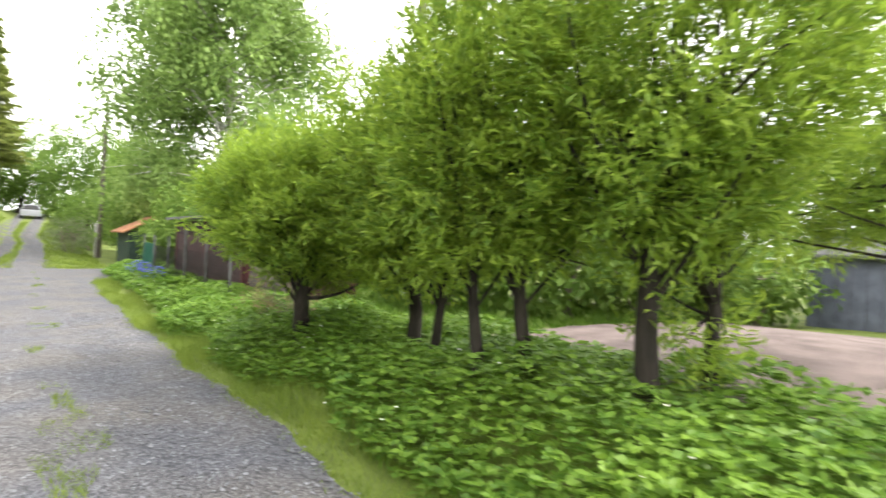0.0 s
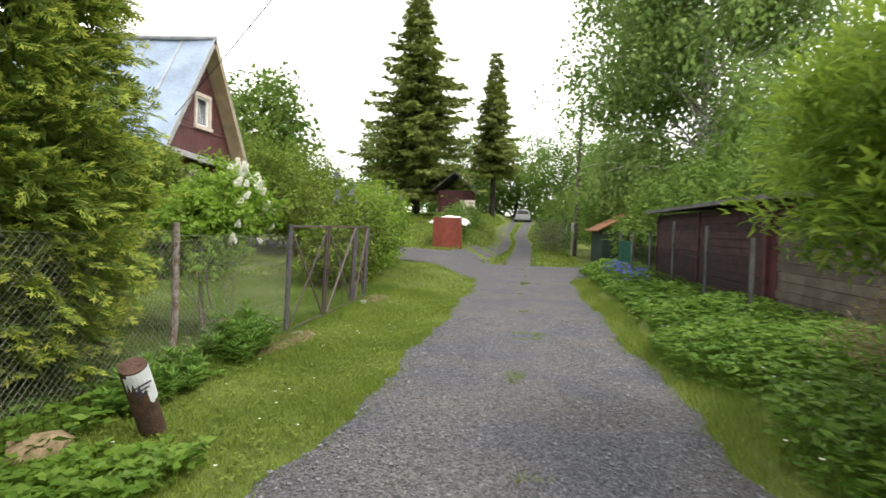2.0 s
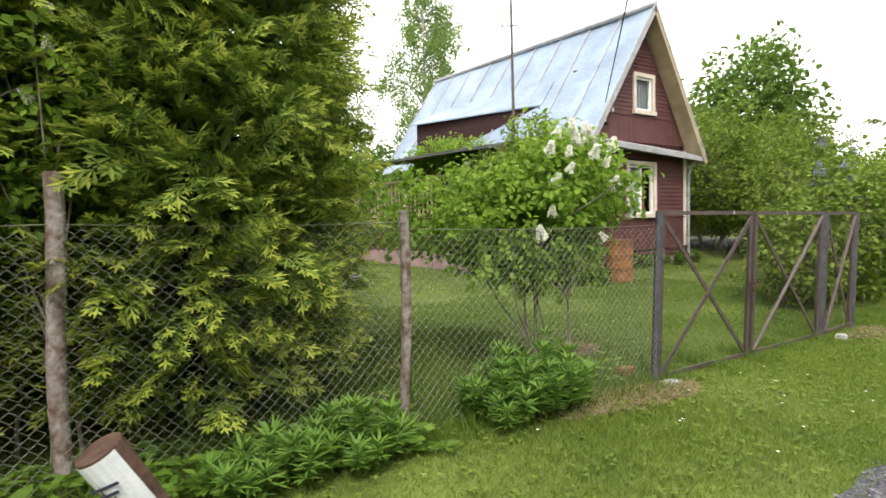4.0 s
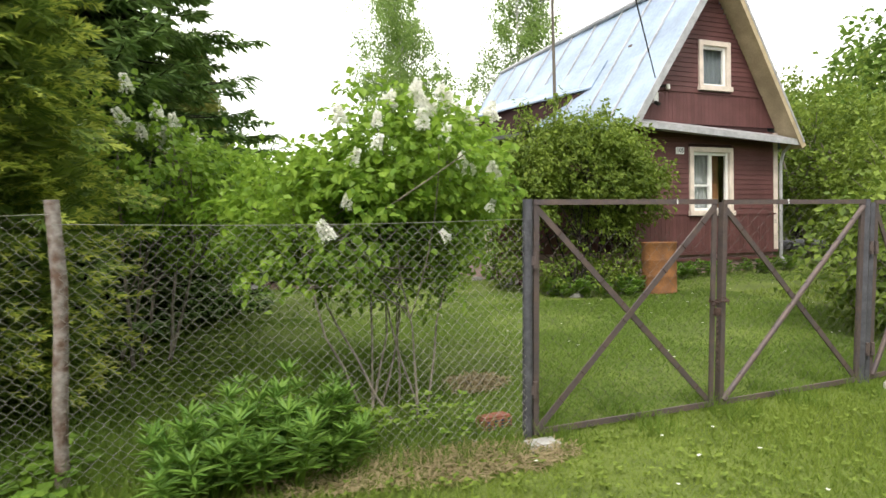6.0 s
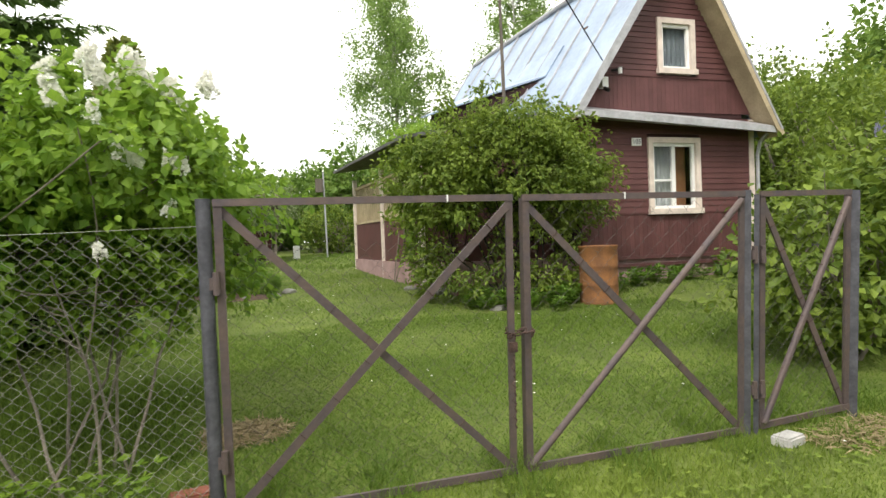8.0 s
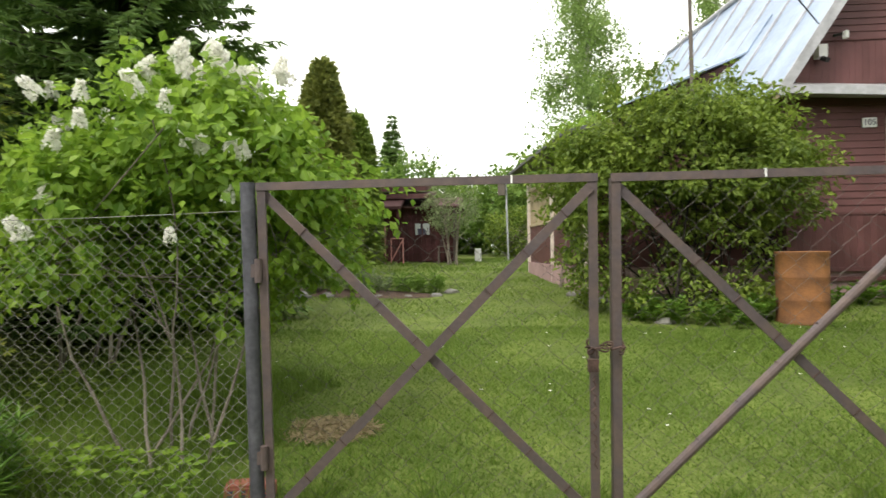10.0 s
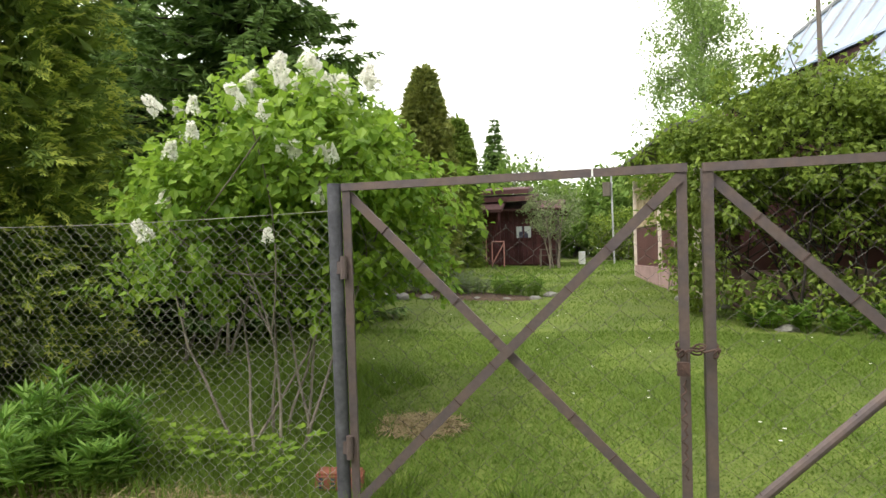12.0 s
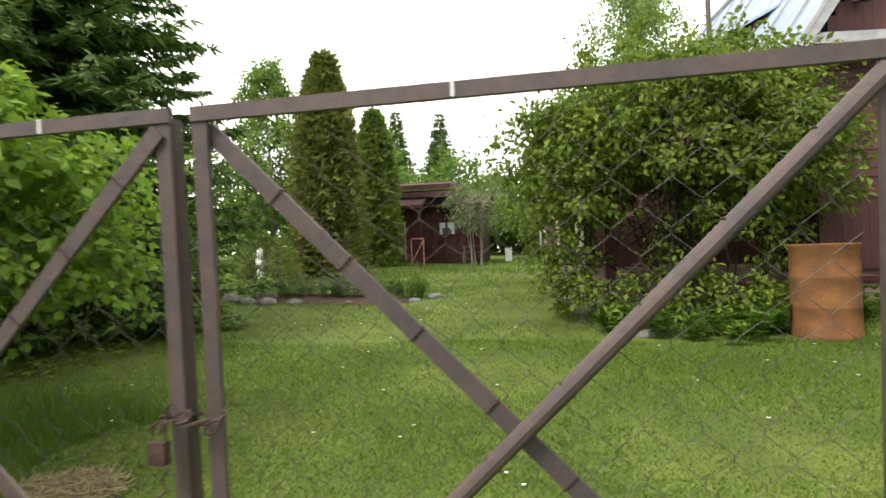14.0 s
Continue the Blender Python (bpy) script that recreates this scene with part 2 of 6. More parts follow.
L_blue = leaf_mat("blue_petals", (0.08, 0.1, 0.5), (0.2, 0.22, 0.65), 0.2, 0.6, 3)
L_yellow = leaf_mat("pale_flowerheads", (0.6, 0.6, 0.5), (0.8, 0.8, 0.72), 0.2, 0.6, 3)
L_dry = leaf_mat("dry_stalks", (0.22, 0.17, 0.09), (0.38, 0.31, 0.18), 0.2, 0.8, 2)

# ---- builders ----
rng = np.random.default_rng(7)


class Geo:
    """Collects vertices and faces of three or four corners into one mesh."""
    def __init__(self):
        self.v, self.f, self.n = [], {3: [], 4: []}, 0

    def add(self, verts, faces):
        verts, faces = np.asarray(verts, float).reshape(-1, 3), np.asarray(faces, int)
        self.v.append(verts)
        self.f[faces.shape[1]].append(faces + self.n)
        self.n += len(verts)

    def mesh(self, name, material, smooth=False):
        v = np.concatenate(self.v)
        me = bpy.data.meshes.new(name)
        groups = [np.concatenate(self.f[k]) for k in (3, 4) if self.f[k]]
        loops = np.concatenate([g.ravel() for g in groups])
        totals = np.concatenate([np.full(len(g), g.shape[1]) for g in groups])
        starts = np.concatenate([[0], np.cumsum(totals)[:-1]])
        me.vertices.add(len(v))
        me.vertices.foreach_set("co", v.ravel())
        me.loops.add(len(loops))
        me.loops.foreach_set("vertex_index", loops.astype(np.int32))
        me.polygons.add(len(totals))
        me.polygons.foreach_set("loop_start", starts.astype(np.int32))
        me.polygons.foreach_set("loop_total", totals.astype(np.int32))
        me.polygons.foreach_set("use_smooth", np.full(len(totals), smooth))
        me.update(calc_edges=True)
        me.validate()
        me.materials.append(material)
        return me

    def tube(self, pts, radii, sides=6, cap=True):
        pts = np.asarray(pts, float)
        k = len(pts)
        radii = np.broadcast_to(np.asarray(radii, float), (k,))
        tan = np.gradient(pts, axis=0)
        tan /= np.linalg.norm(tan, axis=1)[:, None] + 1e-9
        ref = np.array([0.0, 0, 1]) if abs(tan[:, 2]).mean() < 0.8 else np.array([1.0, 0, 0])
        a = np.cross(tan, ref)
        a /= np.linalg.norm(a, axis=1)[:, None] + 1e-9
        b = np.cross(tan, a)
        th = np.arange(sides) * 2 * math.pi / sides
        ring = pts[:, None] + radii[:, None, None] * (np.cos(th)[None, :, None] * a[:, None] + np.sin(th)[None, :, None] * b[:, None])
        i, j = np.meshgrid(np.arange(k - 1), np.arange(sides), indexing="ij")
        j2 = (j + 1) % sides
        self.add(ring, np.stack([i * sides + j, i * sides + j2, (i + 1) * sides + j2, (i + 1) * sides + j], -1).reshape(-1, 4))
        if cap:
            for end, row in ((0, 0), (1, k - 1)):
                c = np.arange(sides)
                self.add(np.vstack([ring[row], pts[row]]), np.stack([(c + end) % sides, (c + 1 - end) % sides, np.full(sides, sides)], -1))

    def box(self, lo, hi):
        x0, y0, z0 = lo
        x1, y1, z1 = hi
        self.add([(x0, y0, z0), (x1, y0, z0), (x1, y1, z0), (x0, y1, z0), (x0, y0, z1), (x1, y0, z1), (x1, y1, z1), (x0, y1, z1)],
                 [(0, 3, 2, 1), (4, 5, 6, 7), (0, 1, 5, 4), (1, 2, 6, 5), (2, 3, 7, 6), (3, 0, 4, 7)])

    def bar(self, a, b, w, d, side=(0, 1, 0)):
        """A flat bar from a to b, w wide in its face and d deep along side."""
        a, b, s = np.array(a, float), np.array(b, float), np.array(side, float)
        t = (b - a) / np.linalg.norm(b - a)
        u = np.cross(t, s)
        u /= np.linalg.norm(u)
        s = np.cross(u, t)
        c = [p + u * i * w / 2 + s * j * d / 2 for p in (a, b) for i, j in ((-1, -1), (1, -1), (1, 1), (-1, 1))]
        self.add(c, [(0, 1, 2, 3), (7, 6, 5, 4), (0, 4, 5, 1), (1, 5, 6, 2), (2, 6, 7, 3), (3, 7, 4, 0)])

    def leaves(self, P, D, N, L, W, fold=0.12, mid=0.45):
        """Pointed leaves from P along D, facing N, each with a folded blade."""
        n = len(P)
        L, W = np.broadcast_to(L, (n,))[:, None], np.broadcast_to(W, (n,))[:, None]
        S = np.cross(D, N)
        S /= np.linalg.norm(S, axis=1)[:, None] + 1e-9
        N2 = np.cross(S, D)
        m = P + D * L * mid + N2 * L * fold
        V = np.stack([P, m + S * W / 2, P + D * L, m - S * W / 2], 1)
        self.add(V, np.arange(n * 4).reshape(n, 4))


def unit(v):
    return v / (np.linalg.norm(v, axis=-1, keepdims=True) + 1e-9)


def thing(name, label, category, at=(0, 0, 0), group="", kind=""):
    e = new(name)
    e.location = at
    e.empty_display_size = 0.1
    return tagged(e, label, category, group, kind)


def part(name, geo, material, parent, label="", smooth=False):
    data = geo if isinstance(geo, bpy.types.Mesh) else geo.mesh(name, material, smooth)
    ob = new(name, data)
    ob.parent = parent
    if label:
        ob["label"] = label
    return ob


def solo(name, geo, material, label, category, kind="", group="", at=(0, 0, 0), smooth=False):
    ob = new(name, geo.mesh(name, material, smooth))
    ob.location = at
    return tagged(ob, label, category, group, kind)


def sm(a, b, x):
    t = np.clip((np.asarray(x, float) - a) / (b - a), 0, 1)
    return t * t * (3 - 2 * t)


def ground_z(x, y):
    """Height of the ground."""
    x, y = np.asarray(x, float), np.asarray(y, float)
    road = np.interp(x, [-40, -12, -8, -4, 0, 6, 18, 30, 50, 90, 200], [0.5, 0.3, 0.22, 0.1, -0.02, -0.03, 0.0, 0.7, 2.1, 4.4, 4.6])
    fence = np.interp(x, [-40, -12, -4.6, -2.6, 0, 3.2, 8, 18, 36, 60, 200], [0.5, 0.32, 0.12, 0.08, -0.01, 0.03, 0.1, 0.6, 2.6, 3.5, 4.6])
    yard = np.interp(y, [0, 7, 18, 60], [0, 0.42, 0.82, 1.2])
    yard = yard * (1 - sm(14, 22, x))
    z = road + (fence - road) * sm(-1.9, -0.2, y) + yard
    z = z + 0.36 * sm(-4.9, -6.2, y) * (1 - sm(-11, -18, y) * 0.5) * (1 - sm(12, 18, x))
    z = z - (z - 0.0) * sm(-4.6, -6.5, y) * sm(16, 22, x) * 0.75
    z = z + 0.03 * np.sin(x * 1.1 + 0.7 * y) * np.sin(y * 0.9) * sm(0.5, 2.5, np.abs(y + 3.4) - 1.2)
    return z


def gz(x, y):
    return float(ground_z(x, y))


def blob_dirs(n):
    d = rng.normal(size=(n, 3))
    return unit(d)


def lump(d, seed, amt):
    """Uneven outline of a crown, by direction."""
    return 1 + amt * (np.sin(d[:, 0] * 4.1 + seed) * np.sin(d[:, 1] * 3.7 + seed * 2.1) + 0.7 * np.sin(d[:, 2] * 6.3 + d[:, 0] * 5.2 + seed * 1.3) + 0.4 * np.sin(d[:, 1] * 11 + d[:, 2] * 9 + seed))


def fill_crown(geo, c, r, clusters, per, L, W, spread, seed=0.0, droop=0.2, amt=0.16, inner=0.45, up=0.0, clip=None, narrow=False):
    """Leaves in clumps through an uneven ellipsoid; returns the middles of the clumps."""
    d = blob_dirs(clusters)
    rad = (inner + (1 - inner) * rng.random(clusters) ** 0.45) * lump(d, seed, amt)
    C = np.array(c) + d * rad[:, None] * np.array(r)
    if clip is not None:
        keep = clip(C)
        C, d = C[keep], d[keep]
    n = len(C)
    axis = unit(d * np.array([1, 1, 0.6]) + rng.normal(scale=0.45, size=(n, 3)) + np.array([0, 0, up]))
    k = np.repeat(np.arange(n), per)
    s = rng.random(len(k))
    P = C[k] + axis[k] * ((s - 0.4) * spread * 2.0)[:, None] + rng.normal(scale=spread * 0.35, size=(len(k), 3))
    D = unit(axis[k] * (1.2 if narrow else 0.5) + rng.normal(scale=0.6, size=(len(k), 3)) - np.array([0, 0, droop]))
    N = unit(np.array([0, 0, 1.0]) + d[k] * 0.5 + rng.normal(scale=0.45, size=(len(k), 3)))
    size = 0.65 + 0.6 * rng.random(len(k))
    geo.leaves(P, D, N, L * size, W * size)
    return C


def limbs(geo, stems, C, count, r0=0.02, tip=0.004, sides=5, low=0.35):
    """Branches from the stems to clumps of the crown."""
    stems = [np.asarray(s, float) for s in stems]
    for i in rng.choice(len(C), min(count, len(C)), replace=False):
        s = stems[rng.integers(len(stems))]
        f = low + (0.95 - low) * rng.random()
        k = f * (len(s) - 1)
        a = s[int(k)] + (s[min(int(k) + 1, len(s) - 1)] - s[int(k)]) * (k - int(k))
        b = C[i]
        m = (a + b) / 2 + rng.normal(scale=0.08, size=3) * np.linalg.norm(b - a) + np.array([0, 0, -0.05])
        t = np.linspace(0, 1, 6)[:, None]
        geo.tube((1 - t) ** 2 * a + 2 * t * (1 - t) * m + t * t * b, np.linspace(r0, tip, 6), sides, False)


def stem(base, top, bend=0.1, k=8):
    base, top = np.array(base, float), np.array(top, float)
    t = np.linspace(0, 1, k)[:, None]
    off = rng.normal(scale=bend, size=3) * np.array([1, 1, 0.2])
    return base + (top - base) * t + np.sin(t * math.pi) * off + rng.normal(scale=bend * 0.12, size=(k, 3)) * (t > 0)


def bush(name, label, base, crowns, L, W, leafm, stems=5, stem_r=0.02, per=14, spread=0.12, category="bush", barkm=None, branch=40, droop=0.2, group="", clip=None, amt=0.16, up=0.0, inner=0.45, narrow=False, feet=0.22, low=0.35):
    """crowns: (middle, half sizes, clumps), from the base."""
    bz = gz(base[0], base[1])
    e = thing(name, label, category, (base[0], base[1], bz), group)
    leaf, wood = Geo(), Geo()
    allC, ss = [], []
    for i, (c, r, n) in enumerate(crowns):
        C = fill_crown(leaf, c, r, n, per, L, W, spread, seed=base[0] + i * 2.3, droop=droop, clip=clip, amt=amt, up=up, inner=inner, narrow=narrow)
        allC.append(C)
    C = np.concatenate(allC)
    for i in range(stems):
        c, r, n = crowns[i % len(crowns)]
        a = rng.random() * 6.28
        b0 = (feet * math.cos(a) * (stems > 1), feet * math.sin(a) * (stems > 1), -0.05)
        s = stem(b0, (c[0] + r[0] * (0.5 if stems > 1 else 0.2) * math.cos(a), c[1] + r[1] * (0.5 if stems > 1 else 0.2) * math.sin(a), c[2] + (0.2 if stems > 1 else -0.35) * r[2]), 0.08)
        ss.append(s)
        one = Geo()
        one.tube(s, np.linspace(stem_r, stem_r * 0.4, len(s)), 9 if stems == 1 else 7)
        if stems == 1:
            one.tube([s[0], s[0] * 0.5 + s[1] * 0.5, s[1]], [stem_r * 1.5, stem_r * 1.15, stem_r * 0.9], 9)
        part("stem" if stems > 1 else "trunk", one, barkm or M_barkgrey, e, smooth=True)
    if branch:
        limbs(wood, ss, C, branch, stem_r * (0.5 if stems > 1 else 0.24), low=low)
        tagged(part("branchwork", wood, barkm or M_barkgrey, e, smooth=True), kind="stuff")
    part("crown", leaf, leafm, e)
    return e, C


def spruce(name, label, at, h, r, leafm, tiers, per_tier, twig, z0=0.08, trunk_r=0.2, power=0.8, group="", ragged=0.25, base_z=None):
    bz = gz(at[0], at[1]) if base_z is None else base_z
    e = thing(name, label, "spruce tree", (at[0], at[1], bz), group)
    wood, leaf = Geo(), Geo()
    zs = np.linspace(0, h, 14)
    wood.tube(np.stack([0.02 * np.sin(zs), 0.02 * np.cos(zs * 1.3), zs - 0.1 * (zs == 0)], -1), np.maximum(0.015, trunk_r * (1 - zs / h)), 8)
    for i in range(tiers):
        f = z0 + (1 - z0) * (i + rng.random() * 0.6) / tiers
        z = f * h
        reach = r * (1 - f) ** power * (1 - 0.5 * max(0, (z0 + 0.12 - f)) / 0.12 * 0.5)
        n = max(4, int(per_tier * (0.45 + 0.55 * (1 - f))))
        for a in rng.random() * 6.28 + np.arange(n) * 6.283 / n + rng.normal(scale=0.25, size=n):
            ln = max(0.15, reach * (1 + ragged * rng.normal()))
            t = np.linspace(0, 1, 7)
            out, drop = t * ln, -ln * (0.42 * t - 0.26 * t ** 2.6) + 0.08 * ln * (1 - f)
            pts = np.stack([np.cos(a) * out, np.sin(a) * out, z + drop], -1)
            wood.tube(pts, np.linspace(max(0.006, 0.02 * ln), 0.003, 7), 3, False)
            m = max(6, int(ln / twig * 7.5))
            s = rng.random(m) ** 0.75
            k = np.clip((s * 6).astype(int), 0, 5)
            P = pts[k] + (pts[k + 1] - pts[k]) * (s * 6 - k)[:, None]
            fwd = np.array([math.cos(a), math.sin(a), -0.15])
            side = np.array([-math.sin(a), math.cos(a), 0])
            sd = rng.choice([-1, 1], m)[:, None] * side * (0.5 + rng.random(m)[:, None])
            D = unit(fwd * (0.5 + 0.7 * rng.random(m)[:, None]) + sd + np.array([0, 0, -0.35]) + rng.normal(scale=0.25, size=(m, 3)))
            lw = twig * (0.7 + 0.7 * rng.random(m)) * (1.15 - 0.5 * s)
            N = unit(np.array([0, 0, 1.0]) + rng.normal(scale=0.5, size=(m, 3)))
            leaf.leaves(P, D, N, lw * 1.6, lw * 0.36, 0.05, 0.5)
            leaf.leaves(P + D * lw[:, None] * 0.3, unit(D * 0.6 + np.cross(D, N) * 0.7), N, lw * 0.9, lw * 0.26, 0.05, 0.5)
            leaf.leaves(P + D * lw[:, None] * 0.3, unit(D * 0.6 - np.cross(D, N) * 0.7), N, lw * 0.9, lw * 0.26, 0.05, 0.5)
    part("trunk", wood, M_bark, e, smooth=True)
    part("crown", leaf, leafm, e)
    return e


def thuja(name, label, at, h, r, boughs, L, profile=0.6, group="", leafm=None, tipm=None, face=None, z0=0.05, reach=0.3, fans=9, inner=0.55):
    """An evergreen of boughs, each a flat plume of fans, dark gaps between them."""
    e = thing(name, label, "thuja tree", (at[0], at[1], gz(at[0], at[1])), group)
    wood, leaf, tips = Geo(), Geo(), Geo()
    wood.tube([(0, 0, -0.1), (0.03, 0, h * 0.5), (0, 0, h * 0.95)], [0.09, 0.06, 0.01], 7)
    f = rng.random(boughs)
    a = rng.random(boughs) * 6.283
    if face is not None:
        a = np.where(rng.random(boughs) < 0.7, face + rng.normal(scale=0.9, size=boughs), a)
    out = np.stack([np.cos(a), np.sin(a), 0 * a], -1)
    z = (z0 + (1 - z0) * f) * h
    shape = np.minimum(1, (0.85 + 1.1 * f)) * (1 - f ** (2.2 / profile)) ** 0.75
    bumpy = 1 + 0.13 * np.sin(a * 5 + z * 2.3) * np.sin(z * 3.7 + a * 2) + 0.07 * np.sin(z * 9 + a * 7)
    rad = np.maximum(0.03, r * shape * bumpy * (inner + (0.88 - inner) * rng.random(boughs) ** 0.6))
    P = out * rad[:, None] + np.stack([0 * z, 0 * z, z], -1)
    axis = unit(out + np.array([0, 0, 0.15]) + rng.normal(scale=0.3, size=(boughs, 3)))
    nrm = unit(np.cross(axis, unit(np.stack([-np.sin(a), np.cos(a), 0 * a], -1) + rng.normal(scale=0.55, size=(boughs, 3)))))
    lat = unit(np.cross(axis, nrm))
    size = reach * (0.55 + 0.75 * rng.random(boughs)) * np.clip(0.45 + 1.2 * (1 - f), 0.4, 1)
    for k in range(fans):
        t = (k + 0.6) / fans
        sg = 1 if k % 2 else -1
        ang = sg * (0.95 - 0.75 * t)
        A = unit(axis * math.cos(ang) + lat * math.sin(ang) - np.array([0, 0, 0.12 + 0.18 * t]) + rng.normal(scale=0.14, size=(boughs, 3)))
        Q = P + axis * (size * t)[:, None] - np.array([0, 0, 1.0]) * (size * 0.18 * t * t)[:, None]
        S = unit(np.cross(A, nrm + rng.normal(scale=0.25, size=(boughs, 3))))
        B = np.cross(S, A)
        ln = L * (0.65 + 0.7 * rng.random(boughs)) * (1.1 - 0.4 * t)
        for da, off, sc, tip in ((0, 0.1, 1.0, 1), (0.65, 0.1, 0.62, 0), (-0.65, 0.1, 0.62, 0), (0.6, 0.45, 0.5, 1), (-0.6, 0.45, 0.5, 1)):
            D = unit(A * math.cos(da) + S * math.sin(da))
            g = tips if tip and t > 0.5 else leaf
            g.leaves(Q + A * (ln * off)[:, None], D, B, ln * sc, ln * (0.09 + 0.085 * sc), 0.04, 0.6)
    m = boughs if inner > 0.3 else 0
    if m:
        fi, ai = rng.random(m), rng.random(m) * 6.283
        oi = np.stack([np.cos(ai), np.sin(ai), 0 * ai], -1)
        ri = r * (1 - fi ** (2.2 / profile)) ** 0.75 * (0.4 + 0.25 * rng.random(m))
        Pi = oi * ri[:, None] + np.stack([0 * fi, 0 * fi, (z0 + (1 - z0) * fi) * h], -1)
        for k in range(5):
            leaf.leaves(Pi + rng.normal(scale=0.05, size=(m, 3)), unit(oi + rng.normal(scale=0.7, size=(m, 3))), unit(oi * 0.6 + rng.normal(scale=0.6, size=(m, 3))), L * 1.9, L * 0.6, 0.04, 0.6)
    for i in range(60):
        k = rng.integers(boughs)
        wood.tube([(0, 0, max(0.1, P[k][2] - 0.3)), P[k] * np.array([0.6, 0.6, 1]) - np.array([0, 0, 0.1]), P[k]], [0.014, 0.009, 0.003], 4, False)
    part("trunk", wood, M_bark, e, smooth=True)
    part("crown", leaf, leafm or L_thuja, e)
    part("new_growth", tips, tipm or L_thujatip, e, "yellow-green tips of new growth")
    return e


def birch(name, label, at, h, r, z0, strands, per, L, group="", leafm=None, base_z=None, lean=(0, 0)):
    """A birch: white trunk, rising limbs and hanging twigs of small leaves."""
    bz = gz(at[0], at[1]) if base_z is None else base_z
    e = thing(name, label, "birch tree", (at[0], at[1], bz), group)
    wood, leaf = Geo(), Geo()
    t = np.linspace(0, 1, 12)[:, None]
    main = np.array([0, 0, -0.2]) + t * np.array([lean[0], lean[1], h * 0.97]) + np.sin(t * 5) * np.array([0.12, 0.08, 0])
    wood.tube(main, np.linspace(h * 0.014, 0.012, 12), 8)
    tips = []
    for i in range(int(60 + 2 * h)):
        f = z0 + (0.97 - z0) * rng.random() ** 0.9
        a = rng.random() * 6.283
        ln = r * (0.35 + 0.75 * math.sin(min(1, (1 - f) * 1.5 / (1 - z0)) * 1.57)) * (0.7 + 0.5 * rng.random())
        p0 = np.array([lean[0] * f, lean[1] * f, f * h])
        rise = ln * (0.5 + 0.5 * rng.random())
        s = np.linspace(0, 1, 6)[:, None]
        pts = p0 + s * np.array([math.cos(a) * ln, math.sin(a) * ln, 0]) + np.array([0, 0, 1]) * rise * (s * 1.6 - s ** 2 * 1.1)
        pts[:, 2] = np.minimum(pts[:, 2], h * 1.02)
        wood.tube(pts, np.linspace(max(0.02, ln * 0.016), 0.006, 6), 5, False)
        tips.append(pts)
    for i in range(strands):
        pts = tips[rng.integers(len(tips))]
        k = 1 + 4 * rng.random() ** 0.7
        a = pts[int(k)] + (pts[min(5, int(k) + 1)] - pts[int(k)]) * (k - int(k)) + rng.normal(scale=r * 0.07, size=3)
        ln = (0.5 + 1.4 * rng.random()) * r * 0.35
        way = rng.normal(scale=0.3, size=3)
        s = rng.random(per)
        P = a + s[:, None] * np.array([way[0] * ln, way[1] * ln, -ln * 0.8 + 0.2 * way[2]]) + rng.normal(scale=L * 0.9, size=(per, 3))
        D = unit(rng.normal(scale=0.7, size=(per, 3)) + np.array([0, 0, -0.8]))
        size = L * (0.6 + 0.7 * rng.random(per))
        leaf.leaves(P, D, unit(rng.normal(size=(per, 3)) + np.array([0, 0, 0.6])), size, size * 0.75)
    part("trunk", wood, M_birchbark, e, smooth=True)
    part("crown", leaf, leafm or L_birch, e)
    return e


def panicle(mesh_name, L, material, n=170):
    g = Geo()
    f = rng.random(n)
    a = rng.random(n) * 6.283
    rad = L * 0.36 * (1 - f * 0.75) * (0.6 + 0.4 * rng.random(n))
    P = np.stack([np.cos(a) * rad, np.sin(a) * rad, f * L], -1)
    D = unit(rng.normal(size=(n, 3)) * 0.6 + np.stack([np.cos(a), np.sin(a), 0 * a], -1))
    g.leaves(P, D, unit(rng.normal(size=(n, 3))), L * 0.21, L * 0.2, 0.15, 0.5)
    return g.mesh(mesh_name, material)


def flowers(parent, places, mesh, sizes, tilt=0.3):
    for p, s in zip(places, sizes):
        ob = part("panicle", mesh, None, parent)
        ob.location = p
        ob.rotation_euler = (rng.normal() * tilt, rng.normal() * tilt, rng.random() * 6)
        ob.scale = (s, s, s)


def cylinder(geo, a, b, r, sides=12):
    geo.tube([a, b], [r, r], sides)

# ---- ground and road ----
def grid(xs, ys, zf):
    X, Y = np.meshgrid(xs, ys, indexing="ij")
    V = np.stack([X, Y, zf(X, Y)], -1).reshape(-1, 3)
    n = len(ys)
    i, j = np.meshgrid(np.arange(len(xs) - 1), np.arange(n - 1), indexing="ij")
    F = np.stack([i * n + j, (i + 1) * n + j, (i + 1) * n + j + 1, i * n + j + 1], -1).reshape(-1, 4)
    return V, F


g = Geo()
xs = np.concatenate([[-900, -400, -150, -80], np.arange(-40, -14, 2), np.arange(-14, 24, 0.4), np.arange(24, 60, 2), [70, 90, 150, 400, 900]])
ys = np.concatenate([[-900, -400, -150, -60], np.arange(-40, -12, 2), np.arange(-12, 22, 0.4), np.arange(22, 40, 2), [60, 150, 400, 900]])
g.add(*grid(xs, ys, ground_z))
solo("ground", g, M_ground, "grassy earth of lanes and garden plots", "ground", "structure", smooth=True)


def wob(x, s):
    return 0.06 * np.sin(x * 1.3 + s) + 0.035 * np.sin(x * 3.1 + 2 * s) + 0.025 * np.sin(x * 7.7 + s * 3)


def road_edges(x):
    lo = -4.88 + wob(x, 0.4) - 1.4 * sm(9.5, 13, x)
    hi = -2.0 + wob(x, 2.1) + 2.6 * sm(9.5, 13.5, x)
    return lo, hi


